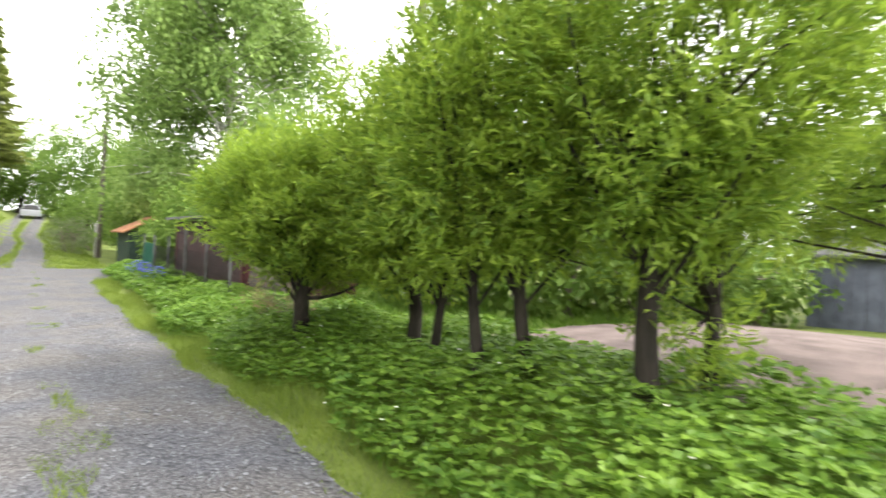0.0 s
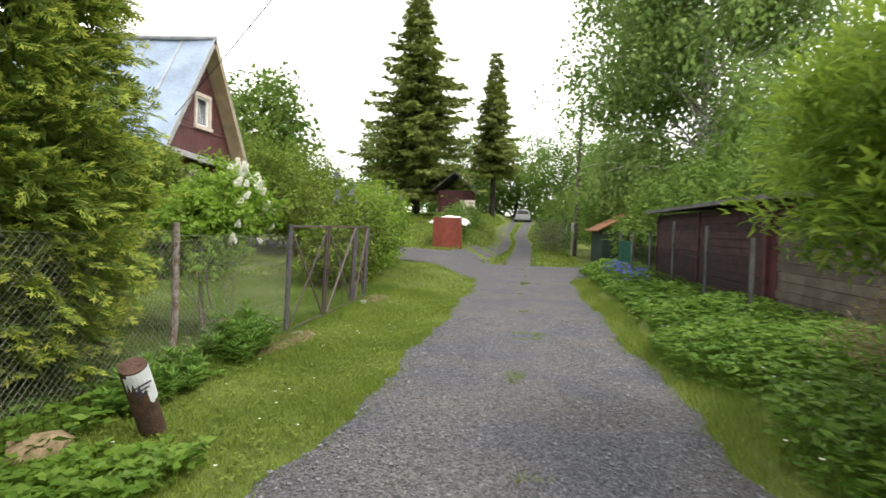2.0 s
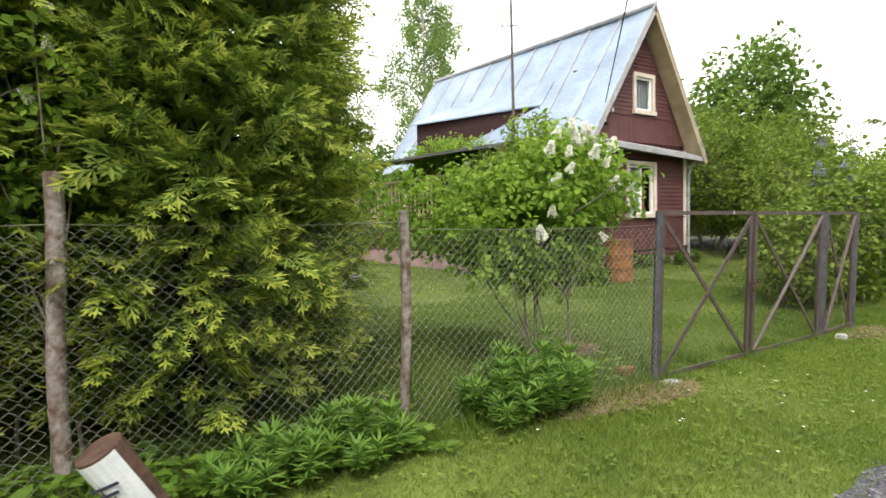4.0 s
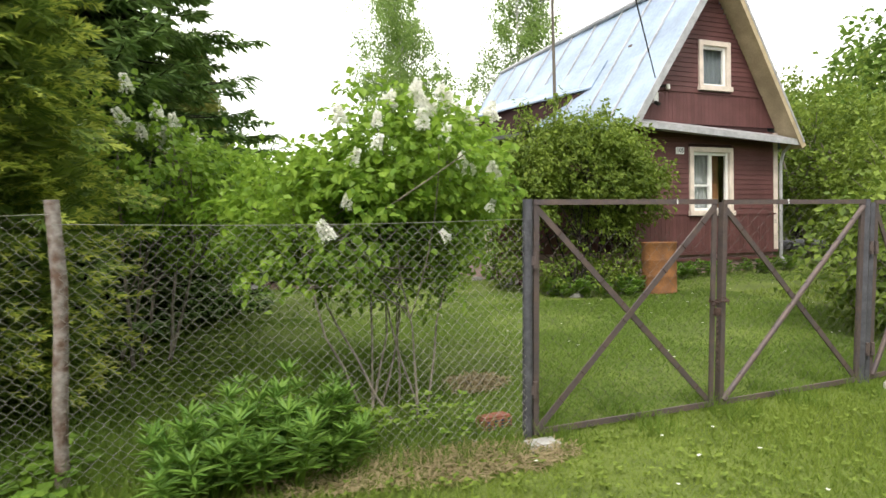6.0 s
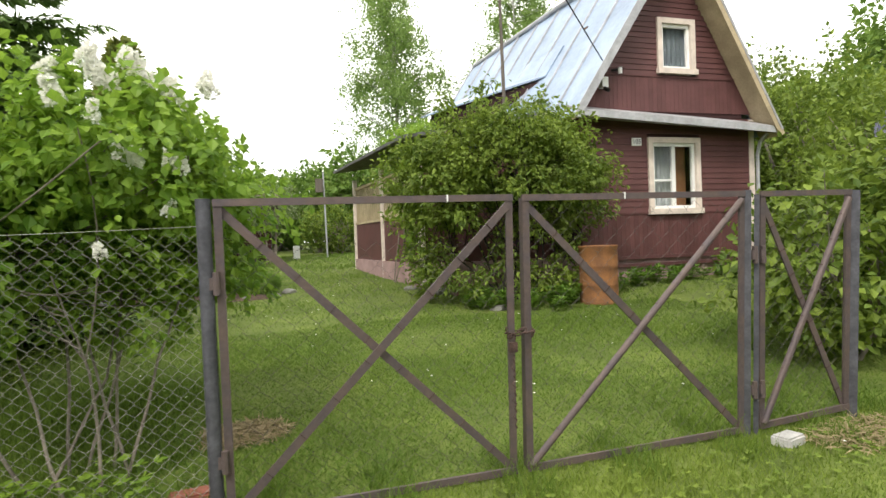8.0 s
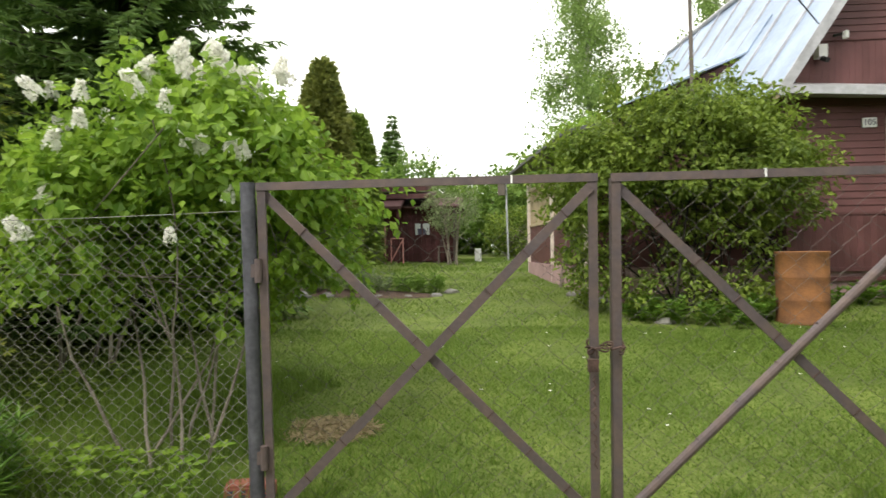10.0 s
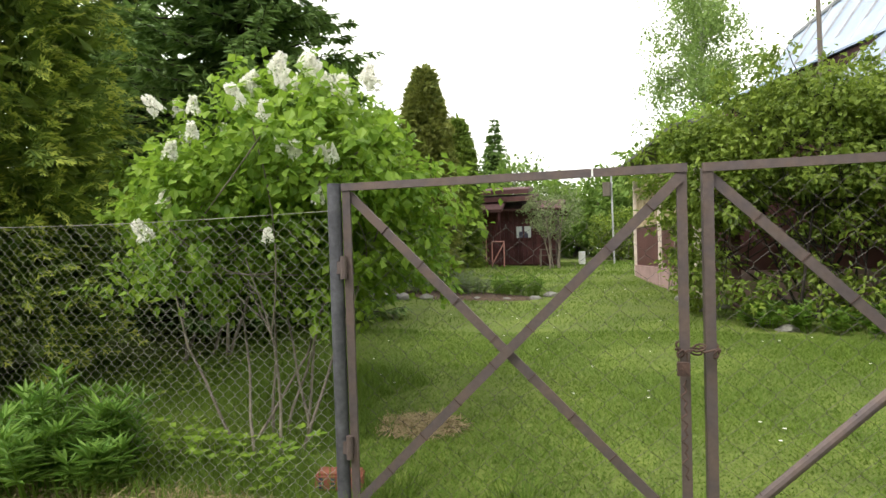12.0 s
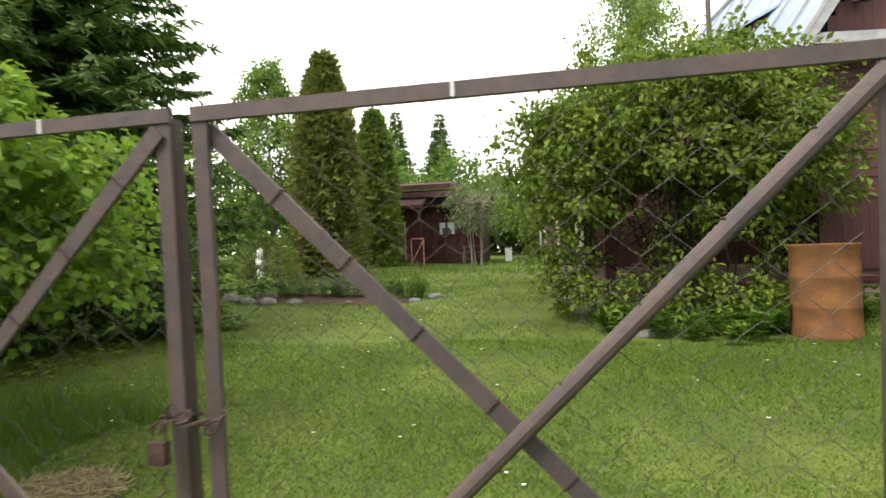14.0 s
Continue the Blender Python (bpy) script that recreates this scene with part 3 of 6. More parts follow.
def on_road(x, y):
    lo, hi = road_edges(x)
    main = (y > lo) & (y < hi) & (x < 17.2)
    cross = (x > 12.2 + wob(y, 1)) & (x < 17.2 + wob(y, 3)) & (y < 6)
    return main | (cross & (y > -20))


g = Geo()
rx = np.concatenate([np.arange(-40, -14, 1.0), np.arange(-14, 17.3, 0.2)])
rows = []
for f in np.linspace(0, 1, 17):
    lo, hi = road_edges(rx)
    y = lo + (hi - lo) * f
    edge = min(f, 1 - f)
    rows.append(np.stack([rx, y, ground_z(rx, y) + (0.03 * sm(0, 0.12, edge) + 0.004 + 0.008 * math.sin(f * 12.6 + 1.2)) + 0.003 * np.sin(rx * 5 + y * 7)], -1))
V = np.stack(rows, 1)
n = V.shape[1]
i, j = np.meshgrid(np.arange(V.shape[0] - 1), np.arange(n - 1), indexing="ij")
g.add(V.reshape(-1, 3), np.stack([i * n + j, (i + 1) * n + j, (i + 1) * n + j + 1, i * n + j + 1], -1).reshape(-1, 4))
solo("road", g, M_gravel, "grey crushed-gravel lane with a worn middle", "road", "structure", smooth=True)
g = Geo()
for ya, yb in ((0.3, 14), (-20, -6.4)):
    yy = np.arange(ya, yb, 0.4)
    V = np.stack([np.stack([12.2 + wob(yy, 1) + f * 5, yy, ground_z(12.2 + f * 5, yy) + 0.03], -1) for f in np.linspace(0, 1, 9)], 1)
    n = V.shape[1]
    i, j = np.meshgrid(np.arange(V.shape[0] - 1), np.arange(n - 1), indexing="ij")
    g.add(V.reshape(-1, 3), np.stack([i * n + j, i * n + j + 1, (i + 1) * n + j + 1, (i + 1) * n + j], -1).reshape(-1, 4))
solo("road_crossing", g, M_gravel, "gravel side lane crossing at the foot of the slope", "road", "structure", smooth=True)
RUTS = ([17, 20, 24, 30, 36, 50, 70], [(-0.6, -1.3, -1.9, -2.1, -1.7, -2.0, -2.4), (-3.2, -3.2, -3.3, -3.4, -3.1, -3.6, -4.2)])
for k, ry in enumerate(RUTS[1]):
    g = Geo()
    xx = np.arange(17, 70, 0.5)
    yc = np.interp(xx, RUTS[0], ry)
    half = np.interp(xx, [17, 22, 30], [1.1, 0.6, 0.45])
    V = np.stack([np.stack([xx, yc + half * f + 0.08 * np.sin(xx * 2 + k), ground_z(xx, yc + half * f) + 0.03 - 0.03 * abs(f)], -1) for f in (-1, -0.5, 0, 0.5, 1)], 1)
    i, j = np.meshgrid(np.arange(V.shape[0] - 1), np.arange(4), indexing="ij")
    g.add(V.reshape(-1, 3), np.stack([i * 5 + j, (i + 1) * 5 + j, (i + 1) * 5 + j + 1, i * 5 + j + 1], -1).reshape(-1, 4))
    solo("wheel_track", g, M_gravel, "gravel wheel rut climbing the grassy slope", "road", "structure", "ruts of the upper lane", smooth=True)

# gravel plot behind the willows
g = Geo()
g.add(*grid(np.arange(-12, -5.2, 0.3), np.arange(-14.5, -7.4, 0.3), lambda X, Y: ground_z(X, Y) + 0.03 + 0.12 * np.exp(-((X + 8) ** 2 + (Y + 11) ** 2) / 5) + 0.01 * np.sin(X * 9) * np.sin(Y * 8)))
solo("gravel_plot", g, M_pinkgravel, "heap of pinkish crushed stone on a plot", "gravel", "structure", smooth=True)


def stones(n, xr, yr, smin, smax, mask):
    g = Geo()
    x, y = rng.uniform(*xr, n), rng.uniform(*yr, n)
    k = mask(x, y)
    x, y = x[k], y[k]
    s = smin + (smax - smin) * rng.random(len(x)) ** 3
    base = np.array([(1, 0, 0), (0, 1, 0), (-1, 0, 0), (0, -1, 0), (0, 0, 0.6), (0, 0, -0.6)], float)
    a = rng.random(len(x)) * 6.28
    V = base[None] * s[:, None, None] * (0.7 + 0.6 * rng.random((len(x), 6, 1)))
    c, sn = np.cos(a)[:, None], np.sin(a)[:, None]
    V = np.stack([V[..., 0] * c - V[..., 1] * sn, V[..., 0] * sn + V[..., 1] * c, V[..., 2]], -1)
    V += np.stack([x, y, ground_z(x, y) + 0.036], -1)[:, None]
    F = np.array([(0, 1, 4), (1, 2, 4), (2, 3, 4), (3, 0, 4), (1, 0, 5), (2, 1, 5), (3, 2, 5), (0, 3, 5)])
    g.add(V.reshape(-1, 3), (F[None] + 6 * np.arange(len(x))[:, None, None]).reshape(-1, 3))
    return g


solo("gravel_stones", stones(14000, (-11.0, 2.5), (-5.0, -1.8), 0.005, 0.02, on_road), M_stone, "loose grey gravel stones lying on the lane", "gravel", "stuff")
solo("pink_stones", stones(2500, (-11.5, -5.4), (-14, -7.6), 0.012, 0.05, lambda x, y: x < 99), M_pinkgravel, "loose pinkish crushed stones", "gravel", "stuff")

# ---- house ----
X0, X1, Y0, Y1 = 5.6, 9.37, 6.13, 14.0
ZB, ZP, ZE = 0.35, 0.92, 3.32
APX, APZ = 7.54, 6.92
house = thing("house", "brown-red wooden summer house with a steep galvanised roof", "house", (0, 0, 0))
RISE = 0.0


def ridge_z(y):
    return APZ + RISE * (y - 5.65) / 10.9


g = Geo()
g.box((X0 + 0.02, Y0 + 0.03, ZB - 0.4), (X1 - 0.02, Y1, ZP))
part("foundation", g, M_plinth, house, "pinkish rendered plinth")
g = Geo()
g.box((X0 - 0.03, Y0 - 0.05, ZP - 0.06), (X1 + 0.03, Y0 + 0.06, ZP))
g.box((X0, Y0 - 0.03, ZP - 0.2), (X1, Y0 + 0.05, ZP - 0.14))
part("water_board", g, M_siding, house)
W1, W2 = (6.97, 8.13, 1.68, 3.12), (7.24, 8.08, 4.31, 5.36)


def holed_wall(geo, y, d, x0, x1, z0, z1, hole):
    a, b, c, e = hole
    for lo, hi in (((x0, z0), (a, z1)), ((b, z0), (x1, z1)), ((a, z0), (b, c)), ((a, e), (b, z1))):
        geo.box((lo[0], y, lo[1]), (hi[0], y + d, hi[1]))


HW1, HW2 = (W1[0] + 0.1, W1[1] - 0.1, W1[2] + 0.1, W1[3] - 0.1), (W2[0] + 0.1, W2[1] - 0.1, W2[2] + 0.1, W2[3] - 0.1)
g = Geo()
holed_wall(g, Y0, 0.14, X0, X1, ZP, ZE + 0.2, HW1)
holed_wall(g, Y0, 0.14, APX - 0.75, APX + 0.85, ZE + 0.2, 5.42, HW2)
for x0, x1, z0, z1 in ((X0 + 0.2, APX - 0.75, 3.5, 3.9), (APX + 0.85, X1 - 0.2, 3.5, 3.9), (X0 + 0.55, APX - 0.75, 3.9, 4.5), (APX + 0.85, X1 - 0.55, 3.9, 4.5), (APX - 0.5, APX + 0.5, 5.42, 5.8)):
    g.box((x0, Y0, z0), (x1, Y0 + 0.14, z1))
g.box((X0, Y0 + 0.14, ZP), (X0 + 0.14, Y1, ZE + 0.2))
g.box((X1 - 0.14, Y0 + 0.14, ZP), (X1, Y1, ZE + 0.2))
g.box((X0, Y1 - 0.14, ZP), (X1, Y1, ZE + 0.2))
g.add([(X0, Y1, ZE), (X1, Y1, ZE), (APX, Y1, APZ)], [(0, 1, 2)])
# The whole wall core carries the darkened brown meant for gaps between boards.
part("wall", g, M_sidingshade, house)
# rooms seen through the panes
g = Geo()
g.box((X0 + 0.3, Y0 + 1.6, ZP), (X1 - 0.3, Y0 + 1.7, ZE))
g.box((APX - 0.9, Y0 + 1.2, 4.0), (APX + 0.9, Y0 + 1.3, 5.6))
g.box((X0 + 0.3, Y0 + 0.15, ZP), (X1 - 0.3, Y0 + 1.7, ZP + 0.05))
part("room_partition", g, M_room, house)


def gable_half(z):
    """Half width of the gable wall at a height."""
    return max(0.03, (APZ - 0.12 - z) * (APX - 5.3) / (APZ - 3.42) - 0.1)


def board(x0, x1, z0, z1, lap=0.0):
    g = Geo()
    y = Y0 - 0.022
    g.add([(x0, y, z0), (x1, y, z0), (x1, Y0, z0), (x0, Y0, z0), (x0, y + lap, z1), (x1, y + lap, z1), (x1, Y0, z1), (x0, Y0, z1)],
          [(0, 3, 2, 1), (4, 5, 6, 7), (0, 1, 5, 4), (1, 2, 6, 5), (2, 3, 7, 6), (3, 0, 4, 7)])
    part("board", g, M_siding, house)


def split_board(x0, x1, z0, z1, hole):
    if z1 > hole[2] and z0 < hole[3]:
        board(x0, hole[0], z0, z1, 0.012)
        board(hole[1], x1, z0, z1, 0.012)
    else:
        board(x0, x1, z0, z1, 0.012)


z = 1.72
while z < 3.5:
    split_board(X0, X1, z + 0.003, min(z + 0.105, 3.52), W1)
    z += 0.105
z = 4.27
while z < 6.66:
    hw = gable_half(z + 0.05)
    split_board(APX - hw, APX + hw, z + 0.003, z + 0.1, W2)
    z += 0.1
x = X0
while x < X1 - 0.02:
    top = 1.7 if not (W1[0] - 0.05 < x + 0.05 < W1[1] + 0.05) else 1.66
    board(x + 0.003, min(x + 0.094, X1), ZP, top)
    x += 0.094
x = X0 + 0.02
while x < X1 - 0.05:
    top = min(4.25, APZ - 0.12 - (abs(x + 0.05 - APX) + 0.12) * (APZ - 3.42) / (APX - 5.3))
    if top > 3.7:
        board(x + 0.003, x + 0.094, 3.6, top)
    x += 0.094
g = Geo()
g.box((X0, Y0 - 0.035, 1.69), (X1, Y0 - 0.001, 1.725))
part("belt_board", g, M_siding, house)
g = Geo()
g.box((APX - gable_half(4.26) + 0.02, Y0 - 0.04, 4.245), (APX + gable_half(4.26) - 0.02, Y0 - 0.001, 4.28))
part("belt_board", g, M_siding, house)
for cx in (X0, X1):
    g = Geo()
    g.box((cx - 0.06, Y0 - 0.032, ZP), (cx + 0.06, Y0 + 0.06, 3.5))
    part("corner_board", g, M_trim if cx == X1 else M_siding, house, "cream corner board" if cx == X1 else "")
# flashing shelf between the storeys
g = Geo()
a = (5.32, 9.62)
g.add([(a[0], 5.68, 3.4), (a[1], 5.68, 3.17), (a[1], 5.68, 3.29), (a[0], 5.68, 3.52), (a[0], Y0, 3.46), (a[1], Y0, 3.28), (a[1], Y0, 3.46), (a[0], Y0, 3.68)],
      [(0, 1, 2, 3), (3, 2, 6, 7), (1, 5, 6, 2), (4, 0, 3, 7), (4, 5, 1, 0), (5, 4, 7, 6)])
part("canopy", g, M_fascia, house, "grey sheet-metal canopy between the storeys")


def house_window(name, w, split):
    wx0, wx1, wz0, wz1 = w
    win = thing(name, "", "")
    win.parent = house
    for lo, hi in (((wx0, wz0), (wx0 + 0.1, wz1)), ((wx1 - 0.1, wz0), (wx1, wz1)), ((wx0 + 0.1, wz1 - 0.1), (wx1 - 0.1, wz1))):
        g = Geo()
        g.box((lo[0], Y0 - 0.06, lo[1]), (hi[0], Y0 + 0.01, hi[1]))
        part("casing", g, M_trim, win)
    g = Geo()
    g.box((wx0 - 0.02, Y0 - 0.1, wz0), (wx1 + 0.02, Y0 + 0.01, wz0 + 0.1))
    part("sill", g, M_trim, win)
    a, b, c, d = wx0 + 0.1, wx1 - 0.1, wz0 + 0.1, wz1 - 0.1
    g = Geo()
    for lo, hi in (((a, c), (a + 0.06, d)), ((b - 0.06, c), (b, d)), ((a + 0.06, c), (b - 0.06, c + 0.06)), ((a + 0.06, d - 0.06), (b - 0.06, d))):
        g.box((lo[0], Y0 + 0.0, lo[1]), (hi[0], Y0 + 0.06, hi[1]))
    if split:
        m = (a + b) / 2
        g.box((m - 0.04, Y0 - 0.004, c + 0.06), (m + 0.04, Y0 + 0.056, d - 0.06))
        g.box((a + 0.06, Y0 + 0.01, c + 0.52), (m - 0.04, Y0 + 0.05, c + 0.56))
    part("window_frame", g, M_white, win, "white window frame")
    g = Geo()
    g.box((a + 0.05, Y0 + 0.026, c + 0.05), (b - 0.05, Y0 + 0.032, d - 0.05))
    p = part("pane", g, M_glass, win)
    p.visible_shadow = False
    g = Geo()
    xx = np.linspace(a, (a + b) / 2 + 0.06 if split else b, 40)
    V = np.stack([np.stack([xx, Y0 + 0.1 + 0.02 * np.sin(xx * 60), np.full(40, zz)], -1) for zz in (c, d)], 0)
    k = np.arange(39)
    g.add(V.reshape(-1, 3), np.stack([k, k + 1, 41 + k, 40 + k], -1))
    if not split:
        # Added sheet behind the gable pane; its grey imitates reflected sky.
        part("sky_reflection", g, M_skyreflect, win, "grey sheet standing in for the sky reflected in the pane")
    else:
        part("curtain", g, M_curtain, win, "white net curtain")
        g = Geo()
        g.box(((a + b) / 2 + 0.13, Y0 + 0.25, c), (b, Y0 + 0.29, d))
        part("shutter", g, M_orange, win, "brown wooden inner shutter")


house_window("window", W1, True)
house_window("window", W2, False)

# roof: sheets and raised seams on both slopes, with overhang
EL, ER = 5.26, 9.66
YF, YB = 5.65, 14.4
for side, ex, ez in (("left", EL, 3.44), ("right", ER, 3.2)):
    cols = 9
    rows_n = 2
    for c in range(cols):
        for r in range(rows_n):
            g = Geo()
            q = []
            for cc in (c, c + 1):
                for rr in (r, r + 1):
                    f = rr / rows_n
                    y = YF + (YB - YF) * cc / cols
                    e_lift = RISE * (y - YF) / 10.9
                    p0, p1 = np.array([ex, y, ez + e_lift]), np.array([APX, y, ridge_z(y)])
                    # the sheets flare a little at the eave
                    q.append(p0 + (p1 - p0) * f + np.array([0, 0, 0.012 * (1 - r) + 0.004 * rng.normal()]))
            lo = [v - np.array([0, 0, 0.03]) for v in q]
            g.add(q + lo, [(0, 2, 3, 1), (4, 5, 7, 6), (0, 1, 5, 4), (2, 6, 7, 3), (0, 4, 6, 2), (1, 3, 7, 5)])
            part("roof_sheet", g, M_roof, house)
    for c in range(cols + 1):
        y = YF + (YB - YF) * c / cols
        lift = RISE * (y - YF) / 10.9
        p0, p1 = np.array([ex, y, ez + lift + 0.03]), np.array([APX, y, ridge_z(y) + 0.03])
        g = Geo()
        g.bar(p0, p1, 0.03, 0.045, (0.85 if side == "left" else -0.85, 0, -0.5))
        part("seam", g, M_fascia, house)
g = Geo()
g.tube([(APX, YF - 0.02, APZ + 0.02), (APX, YB, ridge_z(YB) + 0.02)], 0.07, 8)
part("ridge_cap", g, M_fascia, house)
# barge boards and cream soffit under the front overhang
for ex, ez in ((EL, 3.44), (ER, 3.2)):
    g = Geo()
    s = 1 if ex == EL else -1
    g.bar((ex, YF + 0.01, ez - 0.07), (APX, YF + 0.01, APZ - 0.09), 0.13, 0.03)
    part("barge_board", g, M_fascia if ex == EL else M_soffit, house, "cream barge board")
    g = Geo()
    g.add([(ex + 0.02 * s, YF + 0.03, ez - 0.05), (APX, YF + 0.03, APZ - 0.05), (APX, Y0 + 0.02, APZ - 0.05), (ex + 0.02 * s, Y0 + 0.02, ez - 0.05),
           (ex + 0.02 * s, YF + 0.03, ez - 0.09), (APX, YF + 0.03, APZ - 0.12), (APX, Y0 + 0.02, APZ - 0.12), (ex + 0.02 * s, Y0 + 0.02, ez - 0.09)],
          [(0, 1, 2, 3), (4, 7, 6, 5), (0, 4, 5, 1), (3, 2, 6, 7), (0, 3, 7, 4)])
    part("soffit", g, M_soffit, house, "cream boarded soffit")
# shed dormer on the long slope
g = Geo()
dy0, dy1 = 8.0, 12.4
g.add([(6.1, dy0, 4.78), (6.55, dy0, 5.45), (6.55, dy1, 5.5), (4.95, dy1, 4.8), (6.1, dy0, 4.74), (6.55, dy0, 5.41), (6.55, dy1, 5.46), (4.95, dy1, 4.76)],
      [(0, 1, 2, 3), (4, 7, 6, 5), (0, 4, 5, 1), (1, 5, 6, 2), (2, 6, 7, 3), (3, 7, 4, 0)])
part("dormer_roof", g, M_roof, house)
# Dark sheet below the raised dormer roof: the shade there is painted in.
g = Geo()
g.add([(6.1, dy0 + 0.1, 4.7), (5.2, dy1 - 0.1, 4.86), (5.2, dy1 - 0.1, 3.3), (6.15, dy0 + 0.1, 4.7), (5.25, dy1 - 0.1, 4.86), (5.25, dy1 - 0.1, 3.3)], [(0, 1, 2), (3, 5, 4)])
part("dormer_wall", g, M_sidingshade, house)
# drainpipe
g = Geo()
g.tube([(9.56, 5.9, 3.2), (9.5, 6.02, 3.05), (9.47, 6.06, 2.8), (9.47, 6.06, 0.75), (9.52, 5.95, 0.55)], 0.035, 8)
part("drainpipe", g, M_fascia, house)
# veranda along the side
VX, VY0, VY1 = 2.9, 7.15, 12.1
g = Geo()
for lo, hi in (((VX, VY0, 0.2), (VX + 0.2, VY1, 0.92)), ((VX, VY0, 0.2), (X0, VY0 + 0.2, 0.92))):
    g.box(lo, hi)
part("veranda_base", g, M_plinth, house, "pink rendered veranda base")
g = Geo()
g.box((VX + 0.05, VY0 + 0.05, 0.92), (VX + 0.12, VY1, 1.85))
g.box((VX + 0.12, VY0 + 0.05, 0.92), (X0, VY0 + 0.12, 3.0))
part("veranda_wall", g, M_siding, house)
for k in range(28):
    g = Geo()
    y = VY0 + 0.12 + k * 0.175
    g.box((VX + 0.06, y, 1.85), (VX + 0.09, y + 0.05, 2.75))
    part("slat", g, M_soffit, house)
for z in (1.85, 2.75):
    g = Geo()
    g.box((VX + 0.03, VY0, z - 0.03), (VX + 0.13, VY1, z + 0.03))
    part("rail", g, M_soffit, house)
for y in (VY0 + 0.04, 9.6, VY1):
    g = Geo()
    g.box((VX + 0.0, y - 0.05, 0.5), (VX + 0.1, y + 0.05, 3.0))
    part("veranda_post", g, M_trim, house)
g = Geo()
g.add([(2.5, 6.8, 3.22), (X0 + 0.1, 6.8, 3.8), (X0 + 0.1, 12.6, 3.75), (2.5, 12.6, 3.3), (2.5, 6.8, 3.16), (X0 + 0.1, 6.8, 3.69), (X0 + 0.1, 12.6, 3.69), (2.5, 12.6, 3.24)],
      [(0, 1, 2, 3), (4, 7, 6, 5), (0, 4, 5, 1), (1, 5, 6, 2), (2, 6, 7, 3), (3, 7, 4, 0)])
part("veranda_roof", g, M_felt, house)
g = Geo()
g.box((3.12, 6.25, 0.25), (3.24, 6.37, 3.25))
part("porch_post", g, M_siding, house, "thick red-brown porch post")

# the old house is out of square: its long walls run off a little to one side
for ob in house.children_recursive:
    if ob.type == "MESH":
        for v in ob.data.vertices:
            if v.co.y > Y0 + 0.15:
                v.co.x -= 0.115 * (v.co.y - Y0 - 0.15)

# number plate, lamp, spotlight, cable
sign = thing("house_number", "small white plate with a house number on brown siding", "sign", (6.73, Y0 - 0.036, 3.03))
g = Geo()
g.box((-0.1, -0.008, -0.07), (0.1, 0.012, 0.07))
part("plate", g, M_white, sign)
fc = bpy.data.curves.new("digits", "FONT")
fc.body, fc.size, fc.align_x, fc.align_y, fc.extrude = "105", 0.12, "CENTER", "CENTER", 0.002
fo = new("digits", fc)
fo.rotation_euler, fo.location, fo.parent = (radians(90), 0, 0), (0, -0.012, 0), sign
fc.materials.append(M_inkshade)
lamp = thing("security_camera", "small white outdoor camera fixed under the roof edge", "camera", (6.02, Y0 - 0.05, 4.1))
g = Geo()
g.box((-0.05, -0.12, -0.12), (0.07, 0.02, 0.06))
part("housing", g, M_white, lamp)
g = Geo()
cylinder(g, (0.0, -0.1, -0.14), (0.02, -0.2, -0.2), 0.035)
part("lens_tube", g, M_black, lamp)
lamp2 = thing("wall_lamp", "small pale lamp on the gable", "lamp", (6.35, Y0 - 0.05, 4.3))
g = Geo()
cylinder(g, (-0.1, 0.02, 0.02), (0.0, -0.06, 0.02), 0.02)
part("bracket", g, M_black, lamp2)
g = Geo()
cylinder(g, (0.02, -0.07, -0.05), (0.02, -0.07, 0.05), 0.04)
part("head", g, M_white, lamp2)

# ---- gate and fence ----
def gy(z):
    return 0.06 * (1 - z / 1.6)


